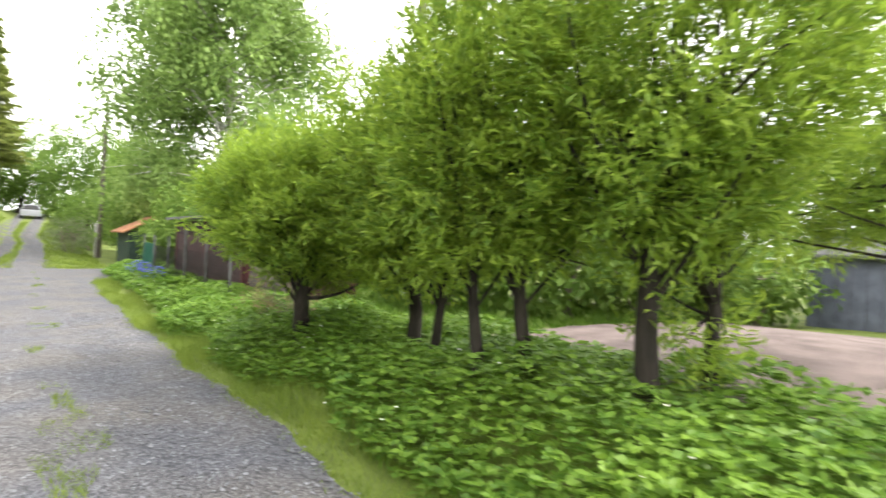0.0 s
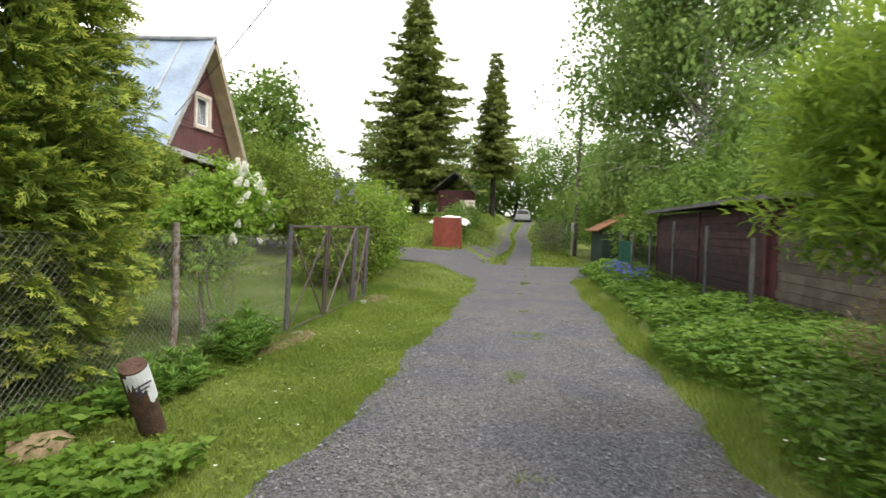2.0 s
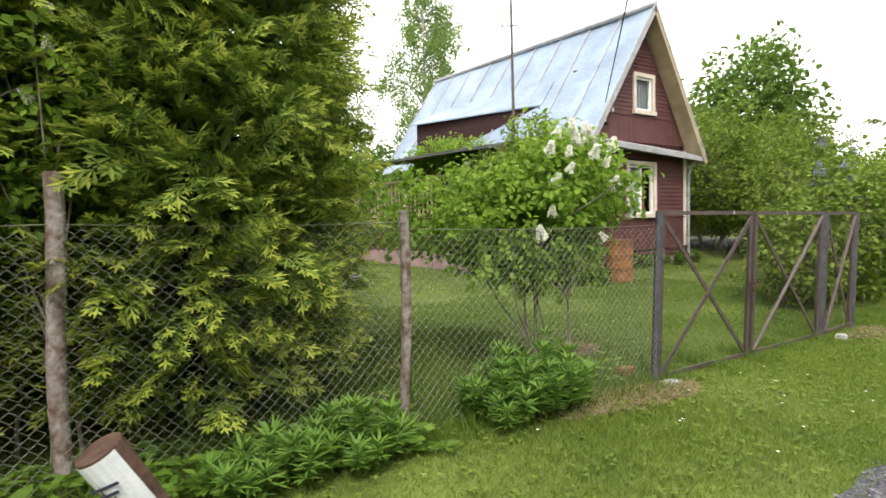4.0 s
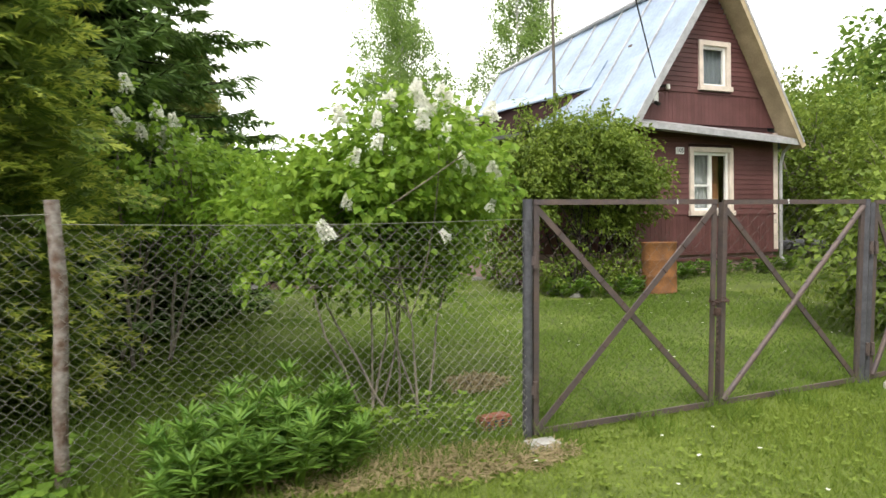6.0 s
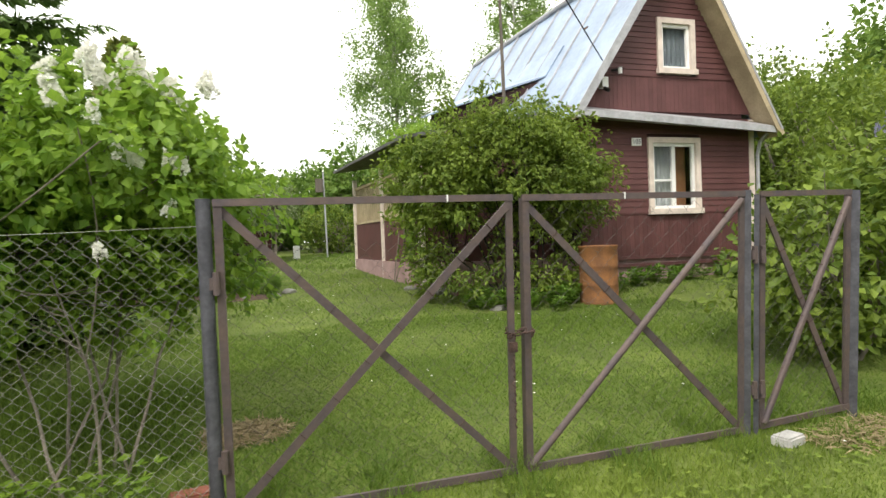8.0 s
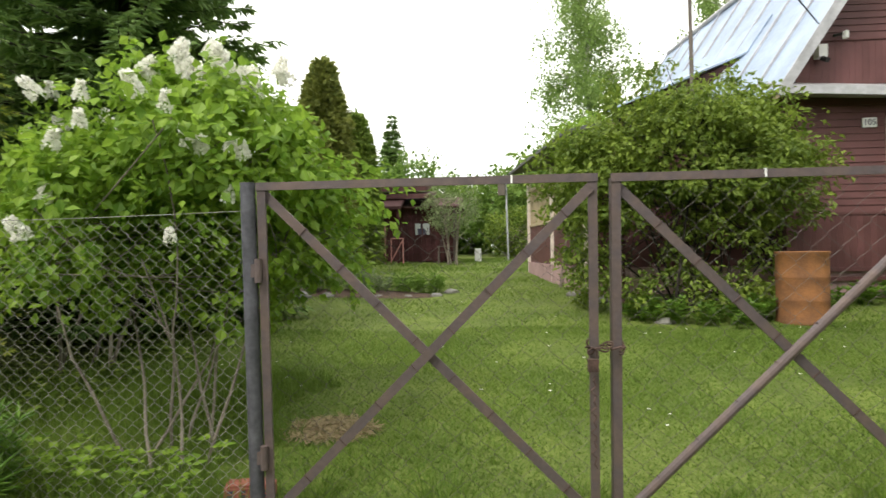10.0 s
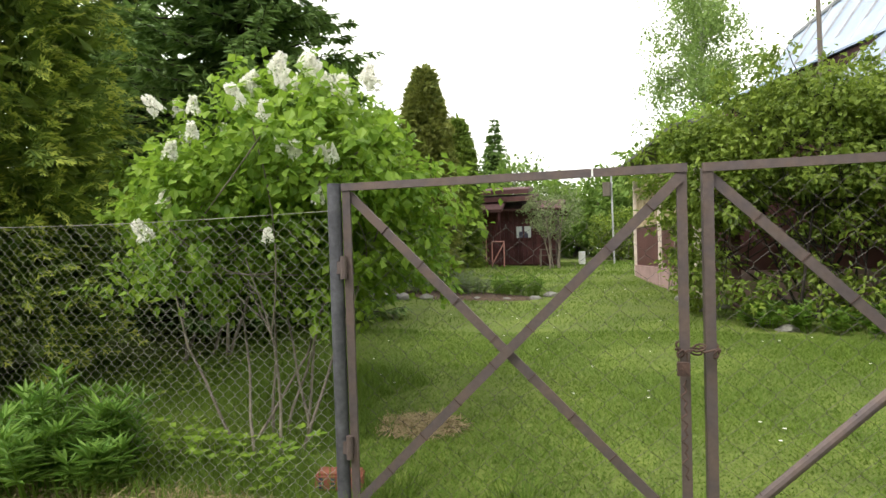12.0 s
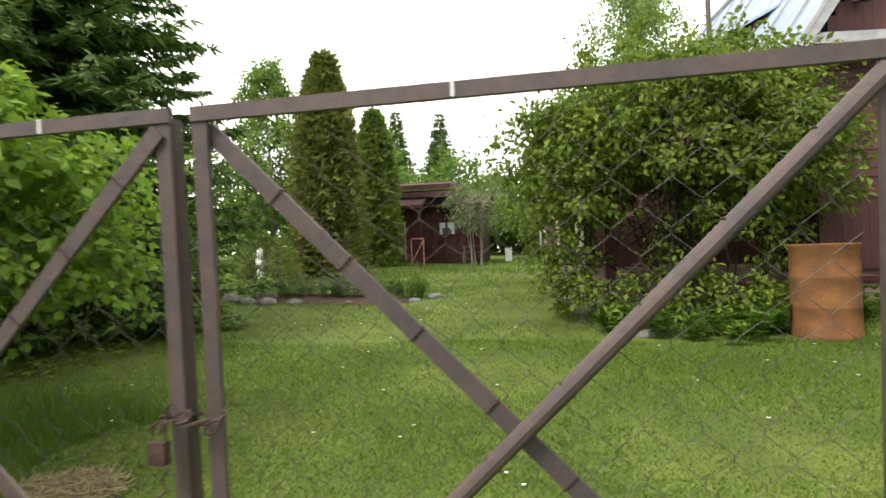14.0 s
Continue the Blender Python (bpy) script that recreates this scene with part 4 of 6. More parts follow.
def gate_leaf(name, label, x0, x1, zb0, zb1, hung_left):
    e = thing(name, label, "gate", (0, 0, 0))
    top = 1.585
    for x, zb in ((x0 + 0.022, zb0), (x1 - 0.022, zb1)):
        g = Geo()
        g.bar((x, gy(zb), zb), (x, gy(top), top), 0.04, 0.014)
        out = -0.018 if x < (x0 + x1) / 2 else 0.018
        g.bar((x + out, gy(zb) + 0.025, zb), (x + out, gy(top) + 0.025, top), 0.006, 0.036)
        part("upright", g, M_iron, e)
    g = Geo()
    g.bar((x0, gy(top) - 0.003, top), (x1, gy(top) - 0.003, top + 0.003), 0.036, 0.018)
    part("top_rail", g, M_iron, e)
    g = Geo()
    g.bar((x0, gy(zb0) - 0.003, zb0), (x1, gy(zb1) - 0.003, zb1), 0.04, 0.018)
    part("bottom_rail", g, M_iron, e)
    a, b = (x0 + 0.03, zb0 + 0.02), (x1 - 0.03, 1.55)
    c, d = (x0 + 0.03, 1.55), (x1 - 0.03, zb1 + 0.02)
    thick, thin = 0.042, 0.032
    for (p, q, w, dy) in ((a, b, thick if not hung_left else thin, -0.012), (c, d, thin if not hung_left else thin, 0.016)):
        g = Geo()
        if w == thick:
            g.tube([(p[0], gy(p[1]) + dy, p[1]), (q[0], gy(q[1]) + dy, q[1])], 0.0205, 10)
        else:
            g.bar((p[0], gy(p[1]) + dy, p[1]), (q[0], gy(q[1]) + dy, q[1]), 0.042, 0.012)
        part("brace", g, M_iron, e)
        # wire ties round the brace
        for t in np.linspace(0.12, 0.92, 8):
            g = Geo()
            px, pz = p[0] + (q[0] - p[0]) * t, p[1] + (q[1] - p[1]) * t
            dx, dz = (q[0] - p[0]), (q[1] - p[1])
            ln = math.hypot(dx, dz)
            nx, nz = -dz / ln * 0.0235, dx / ln * 0.0235
            g.bar((px - nx, gy(pz) + dy, pz - nz), (px + nx, gy(pz) + dy, pz + nz), 0.003, 0.022)
            part("tie_wire", g, M_chain, e)
    return e


def mesh_panel(geo, x0, x1, zlo, ztop, r, pitch=0.078, y=0.03, lean=True):
    """Chain link: upright zigzag wires hooked into one another."""
    z0 = min(zlo)
    half = pitch * 0.5
    rows_z = int((ztop - z0) / half)
    for c in range(int((x1 - x0) / half)):
        xc = x0 + (c + 0.5) * half
        px, py, pz = [], [], []
        for k in range(rows_z + 1):
            sg = 1 if (k + c) % 2 else -1
            for dz in (-0.12, 0.12):
                px.append(xc + sg * half * 0.5)
                py.append(sg * 0.003)
                pz.append(z0 + (k + dz) * half)
        px, py, pz = np.array(px), np.array(py), np.array(pz)
        sag = 0.012 * np.sin(px * 2.7 + pz * 3)
        yy = (gy(pz) if lean else 0) + y + py + sag
        px = px + 0.008 * np.sin(pz * 5 + xc * 2.3)
        pz = pz + 0.012 * np.sin(px * 3.1) * (pz - z0) / (ztop - z0)
        geo.tube(np.stack([px, yy, pz], -1), r, 3, False)


leafA = gate_leaf("gate_leaf", "iron gate leaf with crossed braces and wire mesh, chained shut", 0.042, 1.583, 0.035, 0.05, True)
leafB = gate_leaf("gate_leaf", "iron gate leaf with a round pipe brace and wire mesh", 1.64, 3.163, 0.05, 0.075, False)
leafC = gate_leaf("wicket_gate", "narrow iron wicket gate with crossed braces beside the double gate", 3.285, 4.05, 0.08, 0.12, False)
for lf, x in ((leafA, 1.207), (leafB, 2.29)):
    g = Geo()
    g.box((x - 0.004, gy(1.585) - 0.0145, 1.57), (x + 0.004, gy(1.585) + 0.004, 1.607))
    part("paint_chip", g, M_white, lf, "bare white chip in the paint")
for lf, a, b in ((leafA, 0.1, 1.55), (leafB, 1.66, 3.14), (leafC, 3.32, 4.0)):
    g = Geo()
    mesh_panel(g, a, b, (0.05,), 1.42 if lf == leafA else 1.55, 0.001, 0.12, 0.03)
    part("wire_mesh", g, M_darkwire, lf, "thin sagging chain-link mesh")
for x, wd, zt, lab in ((0.0, 0.034, 1.605, "round grey steel gate post with welded hinges"), (3.19, 0.03, 1.61, "square dark steel gate post"), (3.262, 0.021, 1.58, "thin dark steel wicket post"), (4.09, 0.035, 1.6, "dark steel post at the wicket")):
    p = thing("gate_post", lab, "post", (x, 0, 0))
    g = Geo()
    g.tube([(0, gy(-0.2), -0.2), (0, gy(zt), zt)], wd, 14 if x == 0 else 4)
    part("post", g, M_post, p, smooth=x == 0)
    for z in (0.33, 1.2):
        g = Geo()
        if x < 4:
            cylinder(g, (wd + 0.012, gy(z) - 0.02, z - 0.055), (wd + 0.012, gy(z) - 0.02, z + 0.055), 0.017, 8)
            g.box((0.01, gy(z) - 0.03, z - 0.03), (wd + 0.02, gy(z) - 0.01, z + 0.03))
            part("hinge", g, M_iron, p)
ch = thing("chain_and_padlock", "rusty chain and padlock tying the gate leaves", "chain", (1.607, 0.0, 0.84))
for k in range(12):
    g = Geo()
    a = k / 12 * 6.283
    c = np.array([0.078 * math.cos(a), 0.04 * math.sin(a) + 0.012, 0.014 * math.sin(3 * a)])
    th = np.linspace(0, 6.283, 10)
    u = np.array([-math.sin(a), 0.6 * math.cos(a), 0.2])
    w = np.array([0.1, 0.2, 1.0]) if k % 2 else np.array([0.3, -0.9, 0.2])
    g.tube(c + np.cos(th)[:, None] * u * 0.025 + np.sin(th)[:, None] * w * 0.014, 0.0048, 5, False)
    part("link", g, M_chain, ch)
g = Geo()
g.box((-0.085, -0.045, -0.1), (-0.04, -0.02, -0.045))
g.tube([(-0.08, -0.03, -0.05), (-0.08, -0.03, -0.01), (-0.062, -0.03, 0.004), (-0.046, -0.03, -0.01), (-0.046, -0.03, -0.05)], 0.005, 6)
part("padlock", g, M_chain, ch)
g = Geo()
for k in range(9):
    zz = -0.12 - k * 0.045
    g.tube([(-0.05, -0.022, zz), (-0.062 - 0.012 * (k % 2), -0.03, zz - 0.02), (-0.05, -0.026, zz - 0.042)], 0.004, 4)
part("loose_chain", g, M_chain, ch)

POSTS = ((-2.67, 0.035, 1.6, 0.05), (-4.62, 0.045, 1.78, 0.06), (-6.6, 0.04, 1.6, 0.05), (-8.6, 0.04, 1.6, 0.05), (-10.6, 0.04, 1.6, 0.05), (-12.6, 0.04, 1.6, 0.05))
for x, r, zt, ln in POSTS:
    g = Geo()
    z0 = gz(x, 0.05) - 0.2
    k = 9
    zz = np.linspace(z0, zt, k)
    g.tube(np.stack([x + 0.012 * np.sin(zz * 4 + x), 0.03 + ln * (1 - zz / 1.6) * 0.4 + 0.006 * np.sin(zz * 7), zz], -1), r * (1 + 0.06 * np.sin(np.arange(k) * 2.3)), 10)
    solo("fence_post", g, M_rustpost, "rusty pipe fence post with flaking pale paint", "post", group="posts of the wire fence", smooth=True)
fence = thing("wire_fence", "grey chain-link fence between rusty pipe posts", "fence")
ends = [-12.6, -10.6, -8.6, -6.6, -4.62, -2.67, 0.0]
for a, b in zip(ends, ends[1:]):
    g = Geo()
    zb = gz((a + b) / 2, 0) + 0.02
    mesh_panel(g, a + 0.02, b - 0.03, (zb,), 1.47 + (0.05 if a < -2.7 else 0), 0.0012, 0.068 if a > -7 else 0.14, 0.0, False)
    part("wire_mesh", g, M_wire, fence)
    g = Geo()
    xx = np.linspace(a, b, 9)
    g.tube(np.stack([xx, 0 * xx - 0.004, 1.475 + (0.05 if a < -2.7 else 0) - 0.02 * np.sin((xx - a) / (b - a) * 3.14)], -1), 0.0016, 4, False)
    part("tension_wire", g, M_wire, fence)

# ---- barrel and small yard things ----
bz = gz(4.98, 4.68)
barrel = thing("barrel", "rusty orange steel drum standing on the lawn by the house", "barrel", (4.98, 4.68, bz - 0.02))
g = Geo()
prof = [(0.0, 0.29), (0.02, 0.298), (0.04, 0.287), (0.28, 0.287), (0.295, 0.292), (0.31, 0.287), (0.56, 0.287), (0.575, 0.292), (0.59, 0.287), (0.84, 0.286), (0.855, 0.297), (0.875, 0.295)]
g.tube([(0, 0, z) for z, r in prof], [r for z, r in prof], 36)
part("shell", g, M_rust, barrel, smooth=True)
g = Geo()
th = np.linspace(0, 6.283, 37)
g.tube(np.stack([0.29 * np.cos(th), 0.29 * np.sin(th), 0 * th + 0.875], -1), 0.009, 6, False)
part("rim", g, M_rust, barrel)

stump = thing("leaning_post", "short brown leaning pipe post with a torn white notice", "post", (-4.14, -0.81, gz(-4.14, -0.81)))
g = Geo()
tip = np.array([-0.33, -0.06, 0.57])
g.tube([(0, 0, -0.05), tip], 0.087, 16)
part("post", g, M_brownpipe, stump, "dark brown rusty pipe", smooth=True)
g = Geo()
ax = unit(tip)
face = np.array([-0.55, -0.83, 0.0])
face = unit(face - ax * face.dot(ax))
side = np.cross(ax, face)
strip = np.linspace(-1.25, 1.1, 8)
for k in range(7):
    lo, hi = 0.31 + 0.05 * (k % 3 == 1) + 0.06 * (k > 4), 0.655 - 0.03 * (k == 0)
    g.add([ax * s + 0.091 * (math.cos(a) * face + math.sin(a) * side) for a in (strip[k], strip[k + 1]) for s in (lo, hi)], [(0, 2, 3, 1)])
part("notice", g, M_paper, stump, "torn white paper notice")
g = Geo()
for k in range(3):
    c = ax * (0.55 - 0.035 * k) + face * 0.093
    g.bar(c - side * 0.06, c + side * (0.05 - 0.02 * k), 0.012, 0.003, face)
part("print", g, M_inkshade, stump, "unreadable dark print")

for nm, lab, cat, lo, hi, m, at, rz in (
        ("concrete_block", "pale concrete block under the gate post", "block", (-0.12, -0.07, -0.07), (0.12, 0.07, 0.03), M_concrete, (0.02, -0.1, -0.01), 0.1),
        ("concrete_slab", "pale concrete slab by the wicket post", "slab", (-0.1, -0.06, -0.05), (0.1, 0.06, 0.02), M_concrete, (3.3, -0.15, 0.02), 0.3),
        ("hollow_brick", "red hollow brick lying behind the gate post", "brick", (-0.125, -0.06, -0.02), (0.125, 0.06, 0.07), M_brick, (-0.14, 0.3, 0.0), 0.25)):
    e = bpy.data.meshes.new(nm)
    bm = bmesh.new()
    bmesh.ops.create_cube(bm, size=1)
    for v in bm.verts:
        v.co = Vector([lo[i] + (hi[i] - lo[i]) * (v.co[i] + 0.5) for i in range(3)])
    bmesh.ops.bevel(bm, geom=bm.edges[:], offset=0.012, segments=2, affect="EDGES")
    bm.to_mesh(e)
    bm.free()
    e.materials.append(m)
    o = new(nm, e)
    o.location, o.rotation_euler = (at[0], at[1], gz(at[0], at[1]) + at[2] + 0.02), (0, 0.04, rz)
    tagged(o, lab, cat)
# The brick is solid: dark plates on its face imitate shade in the holes.
g = Geo()
for i in range(3):
    for j in range(4):
        cx, cz = -0.09 + j * 0.06, 0.0 + i * 0.022
        g.box((cx - 0.013, -0.0625, cz - 0.006), (cx + 0.013, -0.058, cz + 0.006))
o = part("hole_shade", g, M_inkshade, bpy.data.objects["hollow_brick"], "dark plate painted as the shade inside a hole")

# antenna mast
mast = thing("antenna_mast", "thin weathered pole mast rising beside the house", "mast", (4.9, 8.0, 0.4))
g = Geo()
g.tube([(0, 0, 0), (0.02, 0, 4), (-0.02, 0.02, 9)], [0.045, 0.04, 0.02], 8)
part("pole", g, M_polewood, mast, smooth=True)
g = Geo()
g.tube([(-0.35, 0, 6.2), (0.3, 0.05, 6.35)], 0.012, 5)
g.tube([(-0.3, 0, 6.1), (-0.3, 0, 6.4)], 0.01, 5)
part("antenna", g, M_black, mast)

# thin lamp pole at the back of the lawn
post = thing("clothes_pole", "thin pale green steel pole with a bird box on the lawn", "pole", (2.0, 18.6, gz(2.0, 18.6)))
g = Geo()
g.tube([(0, 0, -0.05), (-0.05, 0, 3.2)], 0.032, 8)
part("pole", g, M_fascia, post, smooth=True)
g = Geo()
g.box((-0.35, -0.12, 2.45), (-0.08, 0.12, 2.95))
part("bird_box", g, M_polewood, post, "weathered wooden bird box")

# ---- garden hut at the back ----
def hut(name, label, x0, x1, y0, y1, z0, h, wallm, roofm, overhang=0.25, ridge=0.8, boards=0.16, axis="x", step=False):
    e = thing(name, label, "shed")
    g = Geo()
    g.box((x0 + 0.02, y0 + 0.02, z0 - 0.3), (x1 - 0.02, y1 - 0.02, z0 + h))
    part("wall", g, M_sidingshade, e)
    n = int((x1 - x0) / boards)
    for k in range(n):
        g = Geo()
        xa = x0 + k * (x1 - x0) / n
        g.box((xa + 0.006, y0 - 0.004, z0), (xa + (x1 - x0) / n - 0.006, y0 + 0.019, z0 + h))
        part("board", g, wallm, e)
        if y1 < 0:
            g = Geo()
            g.box((xa + 0.006, y1 - 0.019, z0), (xa + (x1 - x0) / n - 0.006, y1 + 0.004, z0 + h))
            part("board", g, wallm, e)
    n = int((y1 - y0) / boards)
    for k in range(n):
        ya = y0 + k * (y1 - y0) / n
        g = Geo()
        g.box((x0 - 0.004, ya + 0.006, z0), (x0 + 0.019, ya + (y1 - y0) / n - 0.006, z0 + h))
        part("board", g, wallm, e)
    o = overhang
    g = Geo()
    zt = z0 + h
    if axis == "x":
        ym = (y0 + y1) / 2
        V = [(x0 - o, y0 - o, zt - 0.05), (x1 + o, y0 - o, zt - 0.05), (x1 + o, ym, zt + ridge), (x0 - o, ym, zt + ridge), (x1 + o, y1 + o, zt - 0.05), (x0 - o, y1 + o, zt - 0.05)]
    else:
        xm = (x0 + x1) / 2
        V = [(x0 - o, y1 + o, zt - 0.05), (x0 - o, y0 - o, zt - 0.05), (xm, y0 - o, zt + ridge), (xm, y1 + o, zt + ridge), (x1 + o, y0 - o, zt - 0.05), (x1 + o, y1 + o, zt - 0.05)]
    V2 = [(a, b, c - 0.06) for a, b, c in V]
    g.add(V + V2, [(0, 1, 2, 3), (3, 2, 4, 5), (6, 9, 8, 7), (9, 11, 10, 8), (0, 6, 7, 1), (4, 10, 11, 5), (1, 7, 8, 2), (2, 8, 10, 4), (5, 11, 9, 3), (3, 9, 6, 0)])
    part("roof", g, roofm, e)
    return e


M_palered = mat("faded_red_paint", (0.36, 0.17, 0.15), 0.6, 0.15, 8, 0.1)
M_tilebrown = mat("brown_roof_sheet", (0.075, 0.034, 0.033), 0.85, 0.2, 3, 0.2, 30)
hz = gz(-1, 17.5)
cabin = hut("garden_cabin", "dark red wooden garden cabin with a brown stepped roof", -3.1, 0.0, 17.5, 20.5, hz + 0.05, 2.0, M_shedwood, M_tilebrown, 0.3, 0.4, axis="x")
g = Geo()
g.box((-1.42, 17.46, hz + 0.95), (-0.78, 17.52, hz + 1.45))
part("window_frame", g, M_shedwood, cabin)
g = Geo()
g.box((-1.36, 17.452, hz + 1.0), (-0.84, 17.458, hz + 1.4))
part("pane", g, M_inkshade, cabin, "dark window pane")
for x0, x1, lo in ((-1.36, -1.27, 1.0), (-1.27, -1.17, 1.22), (-1.08, -1.0, 1.22), (-0.95, -0.85, 1.0), (-1.0, -0.95, 1.15)):
    g = Geo()
    g.box((x0, 17.444, hz + lo), (x1, 17.45, hz + 1.4))
    part("curtain", g, M_curtain, cabin, "pale gathered curtain")
g = Geo()
g.box((-1.125, 17.435, hz + 1.0), (-1.085, 17.45, hz + 1.4))
part("mullion", g, M_shedwood, cabin)
for k, (zz, yy, x1) in enumerate(((2.42, 16.95, -0.7), (2.7, 17.15, -0.9))):
    g = Geo()
    g.add([(-3.35, yy, hz + zz), (x1, yy, hz + zz), (x1, 19.2, hz + zz + 0.32), (-3.35, 19.2, hz + zz + 0.32), (-3.35, yy, hz + zz - 0.16), (x1, yy, hz + zz - 0.16), (x1, 19.2, hz + zz + 0.16), (-3.35, 19.2, hz + zz + 0.16)],
          [(0, 1, 2, 3), (4, 7, 6, 5), (0, 4, 5, 1), (1, 5, 6, 2), (2, 6, 7, 3), (3, 7, 4, 0)])
    part("roof_step", g, M_tilebrown, cabin)
g = Geo()
g.add([(-3.2, 16.3, hz + 1.95), (-1.7, 16.3, hz + 1.95), (-1.7, 17.5, hz + 2.4), (-3.2, 17.5, hz + 2.4), (-3.2, 16.3, hz + 1.85), (-1.7, 16.3, hz + 1.85), (-1.7, 17.5, hz + 2.3), (-3.2, 17.5, hz + 2.3)],
      [(0, 1, 2, 3), (4, 7, 6, 5), (0, 4, 5, 1), (1, 5, 6, 2), (3, 7, 4, 0)])
part("porch_roof", g, M_tilebrown, cabin)
for x in (-3.1, -1.85):
    g = Geo()
    g.box((x, 16.35, hz - 0.1), (x + 0.08, 16.43, hz + 1.88))
    part("porch_post", g, M_shedwood, cabin)
rack = thing("trellis", "faded pale red metal frame standing by the cabin", "frame", (-2.0, 16.0, hz))
for a, b in (((0, 0, 0), (0, 0, 0.85)), ((0.4, 0, 0), (0.4, 0, 0.85)), ((0, 0, 0.85), (0.4, 0, 0.85)), ((0, 0, 0.1), (0.4, 0, 0.8)), ((-0.2, 0, 0), (-0.2, 0, 1.4))):
    g = Geo()
    g.tube([a, b], 0.022, 6)
    part("tube", g, M_palered, rack)
bench = thing("bench", "small weathered wooden bench on the lawn", "bench", (-0.2, 17.0, gz(-0.2, 17)))
for zz, yy in ((0.42, 0.0), (0.42, 0.13), (0.62, 0.25)):
    g = Geo()
    g.box((-0.35, yy - 0.05, zz - 0.015), (0.35, yy + 0.05, zz + 0.015))
    part("plank", g, M_polewood, bench)
for x in (-0.3, 0.3):
    for y in (0, 0.22):
        g = Geo()
        g.box((x - 0.025, y - 0.025, -0.03), (x + 0.025, y + 0.025, 0.42 if y == 0 else 0.64))
        part("leg", g, M_polewood, bench)
g = Geo()
prof = [(0, 0.13), (0.1, 0.12), (0.22, 0.08), (0.36, 0.12), (0.5, 0.11), (0.56, 0.06), (0.64, 0.09), (0.74, 0.075), (0.78, 0.02)]
g.tube([(0, 0, z) for z, r in prof], [r for z, r in prof], 12)
solo("garden_figurine", g, M_white, "small white garden figurine between clipped bushes", "figurine", at=(-5.0, 12.0, gz(-5, 12) - 0.02), smooth=True)

g = Geo()
g.box((0, 0, 0), (0.24, 0.04, 0.5))
solo("white_board", g, M_white, "white board leaning beside the garden cabin", "board", at=(0.75, 18.4, gz(1, 18.4)))
g = Geo()
g.add(*grid(np.linspace(-3.1, 0.4, 30), np.linspace(7.15, 8.5, 14), lambda X, Y: ground_z(X, Y) - 0.04 + 0.13 * np.clip(1 - ((X + 1.35) / 1.75) ** 2 - ((Y - 7.8) / 0.7) ** 2, 0, 1) ** 0.6 + 0.012 * np.sin(X * 17) * np.sin(Y * 19)))
solo("flower_bed", g, M_soil, "brown soil of the flower bed in the lawn", "flower bed", "structure", smooth=True)

# ---- sheds and things across the lane ----
M_darkboard = mat("weathered_red_boards", (0.04, 0.02, 0.02), 0.85, 0.35, 4, 0.4, 50, obj_var=0.3)


def lean_shed():
    e = thing("plank_shed", "dark red plank shed with a sloping felt roof", "shed")
    x0, x1, y0, y1 = 1.3, 8.2, -7.0, -9.8
    z0 = 0.1
    g = Geo()
    g.box((x0, y1, z0 - 0.2), (x1, y0 - 0.03, z0 + 1.98))
    part("wall", g, M_sidingshade, e)
    k = 0
    z = z0
    while z < z0 + 1.98:
        for a, b in ((x0, 4.6), (4.6, x1)):
            g = Geo()
            g.box((a + 0.004, y0 - 0.03, z + 0.005), (b - 0.004, y0 - 0.004 + 0.006 * (k % 3), min(z + 0.14, z0 + 2.0)))
            part("board", g, M_darkboard, e)
            k += 1
        z += 0.145
    n = 18
    for i in range(n):
        ya = y1 + (y0 - y1) * i / n
        g = Geo()
        g.box((x0 - 0.02, ya + 0.004, z0), (x0, ya + (y0 - y1) / n - 0.004, z0 + 2.0))
        part("board", g, M_shedwood, e)
    for x in (x0, 4.6, x1):
        g = Geo()
        g.box((x - 0.06, y0 - 0.002, z0 - 0.1), (x + 0.06, y0 + 0.03, z0 + 2.0))
        part("corner_post", g, M_shedwood, e)
    g = Geo()
    V = [(x0 - 0.3, y0 + 0.3, z0 + 2.05), (x1 + 0.3, y0 + 0.3, z0 + 2.05), (x1 + 0.3, y1, z0 + 2.3), (x0 - 0.3, y1, z0 + 2.3)]
    g.add(V + [(a, b, c + 0.07) for a, b, c in V], [(0, 3, 2, 1), (4, 5, 6, 7), (0, 1, 5, 4), (1, 2, 6, 5), (2, 3, 7, 6), (3, 0, 4, 7)])
    part("roof", g, M_felt, e, "grey roofing felt with curled edge")
    return e


lean_shed()
pw = thing("plank_wall", "weathered grey-brown plank wall beside the shed", "wall")
for k in range(12):
    g = Geo()
    z = 0.3 + k * 0.135
    g.box((-1.6, -7.16, z), (1.22 - 0.04 * (k % 3), -7.12 + 0.008 * (k % 2), z + 0.125))
    part("plank", g, M_greyplank, pw)
for x in (-1.5, 0.0, 1.1):
    g = Geo()
    g.box((x - 0.04, -7.24, 0.1), (x + 0.04, -7.161, 1.95))
    part("post", g, M_greyplank, pw)
gf = thing("garden_fence", "dark wire fence on thin posts before the plank shed", "fence")
for x, h in ((0.6, 1.25), (2.6, 1.45), (4.8, 1.55), (7.0, 1.3), (9.4, 1.3), (11.4, 1.3)):
    g = Geo()
    g.tube([(x, -6.55, gz(x, -6.55) - 0.1), (x + 0.03, -6.55, gz(x, -6.55) + h)], 0.032, 8)
    part("post", g, M_felt, gf)
g = Geo()
mesh_panel(g, 0.6, 9.4, (0.2,), 1.35, 0.0035, 0.11, -6.55, False)
part("wire_mesh", g, M_black, gf, "dark wire mesh")
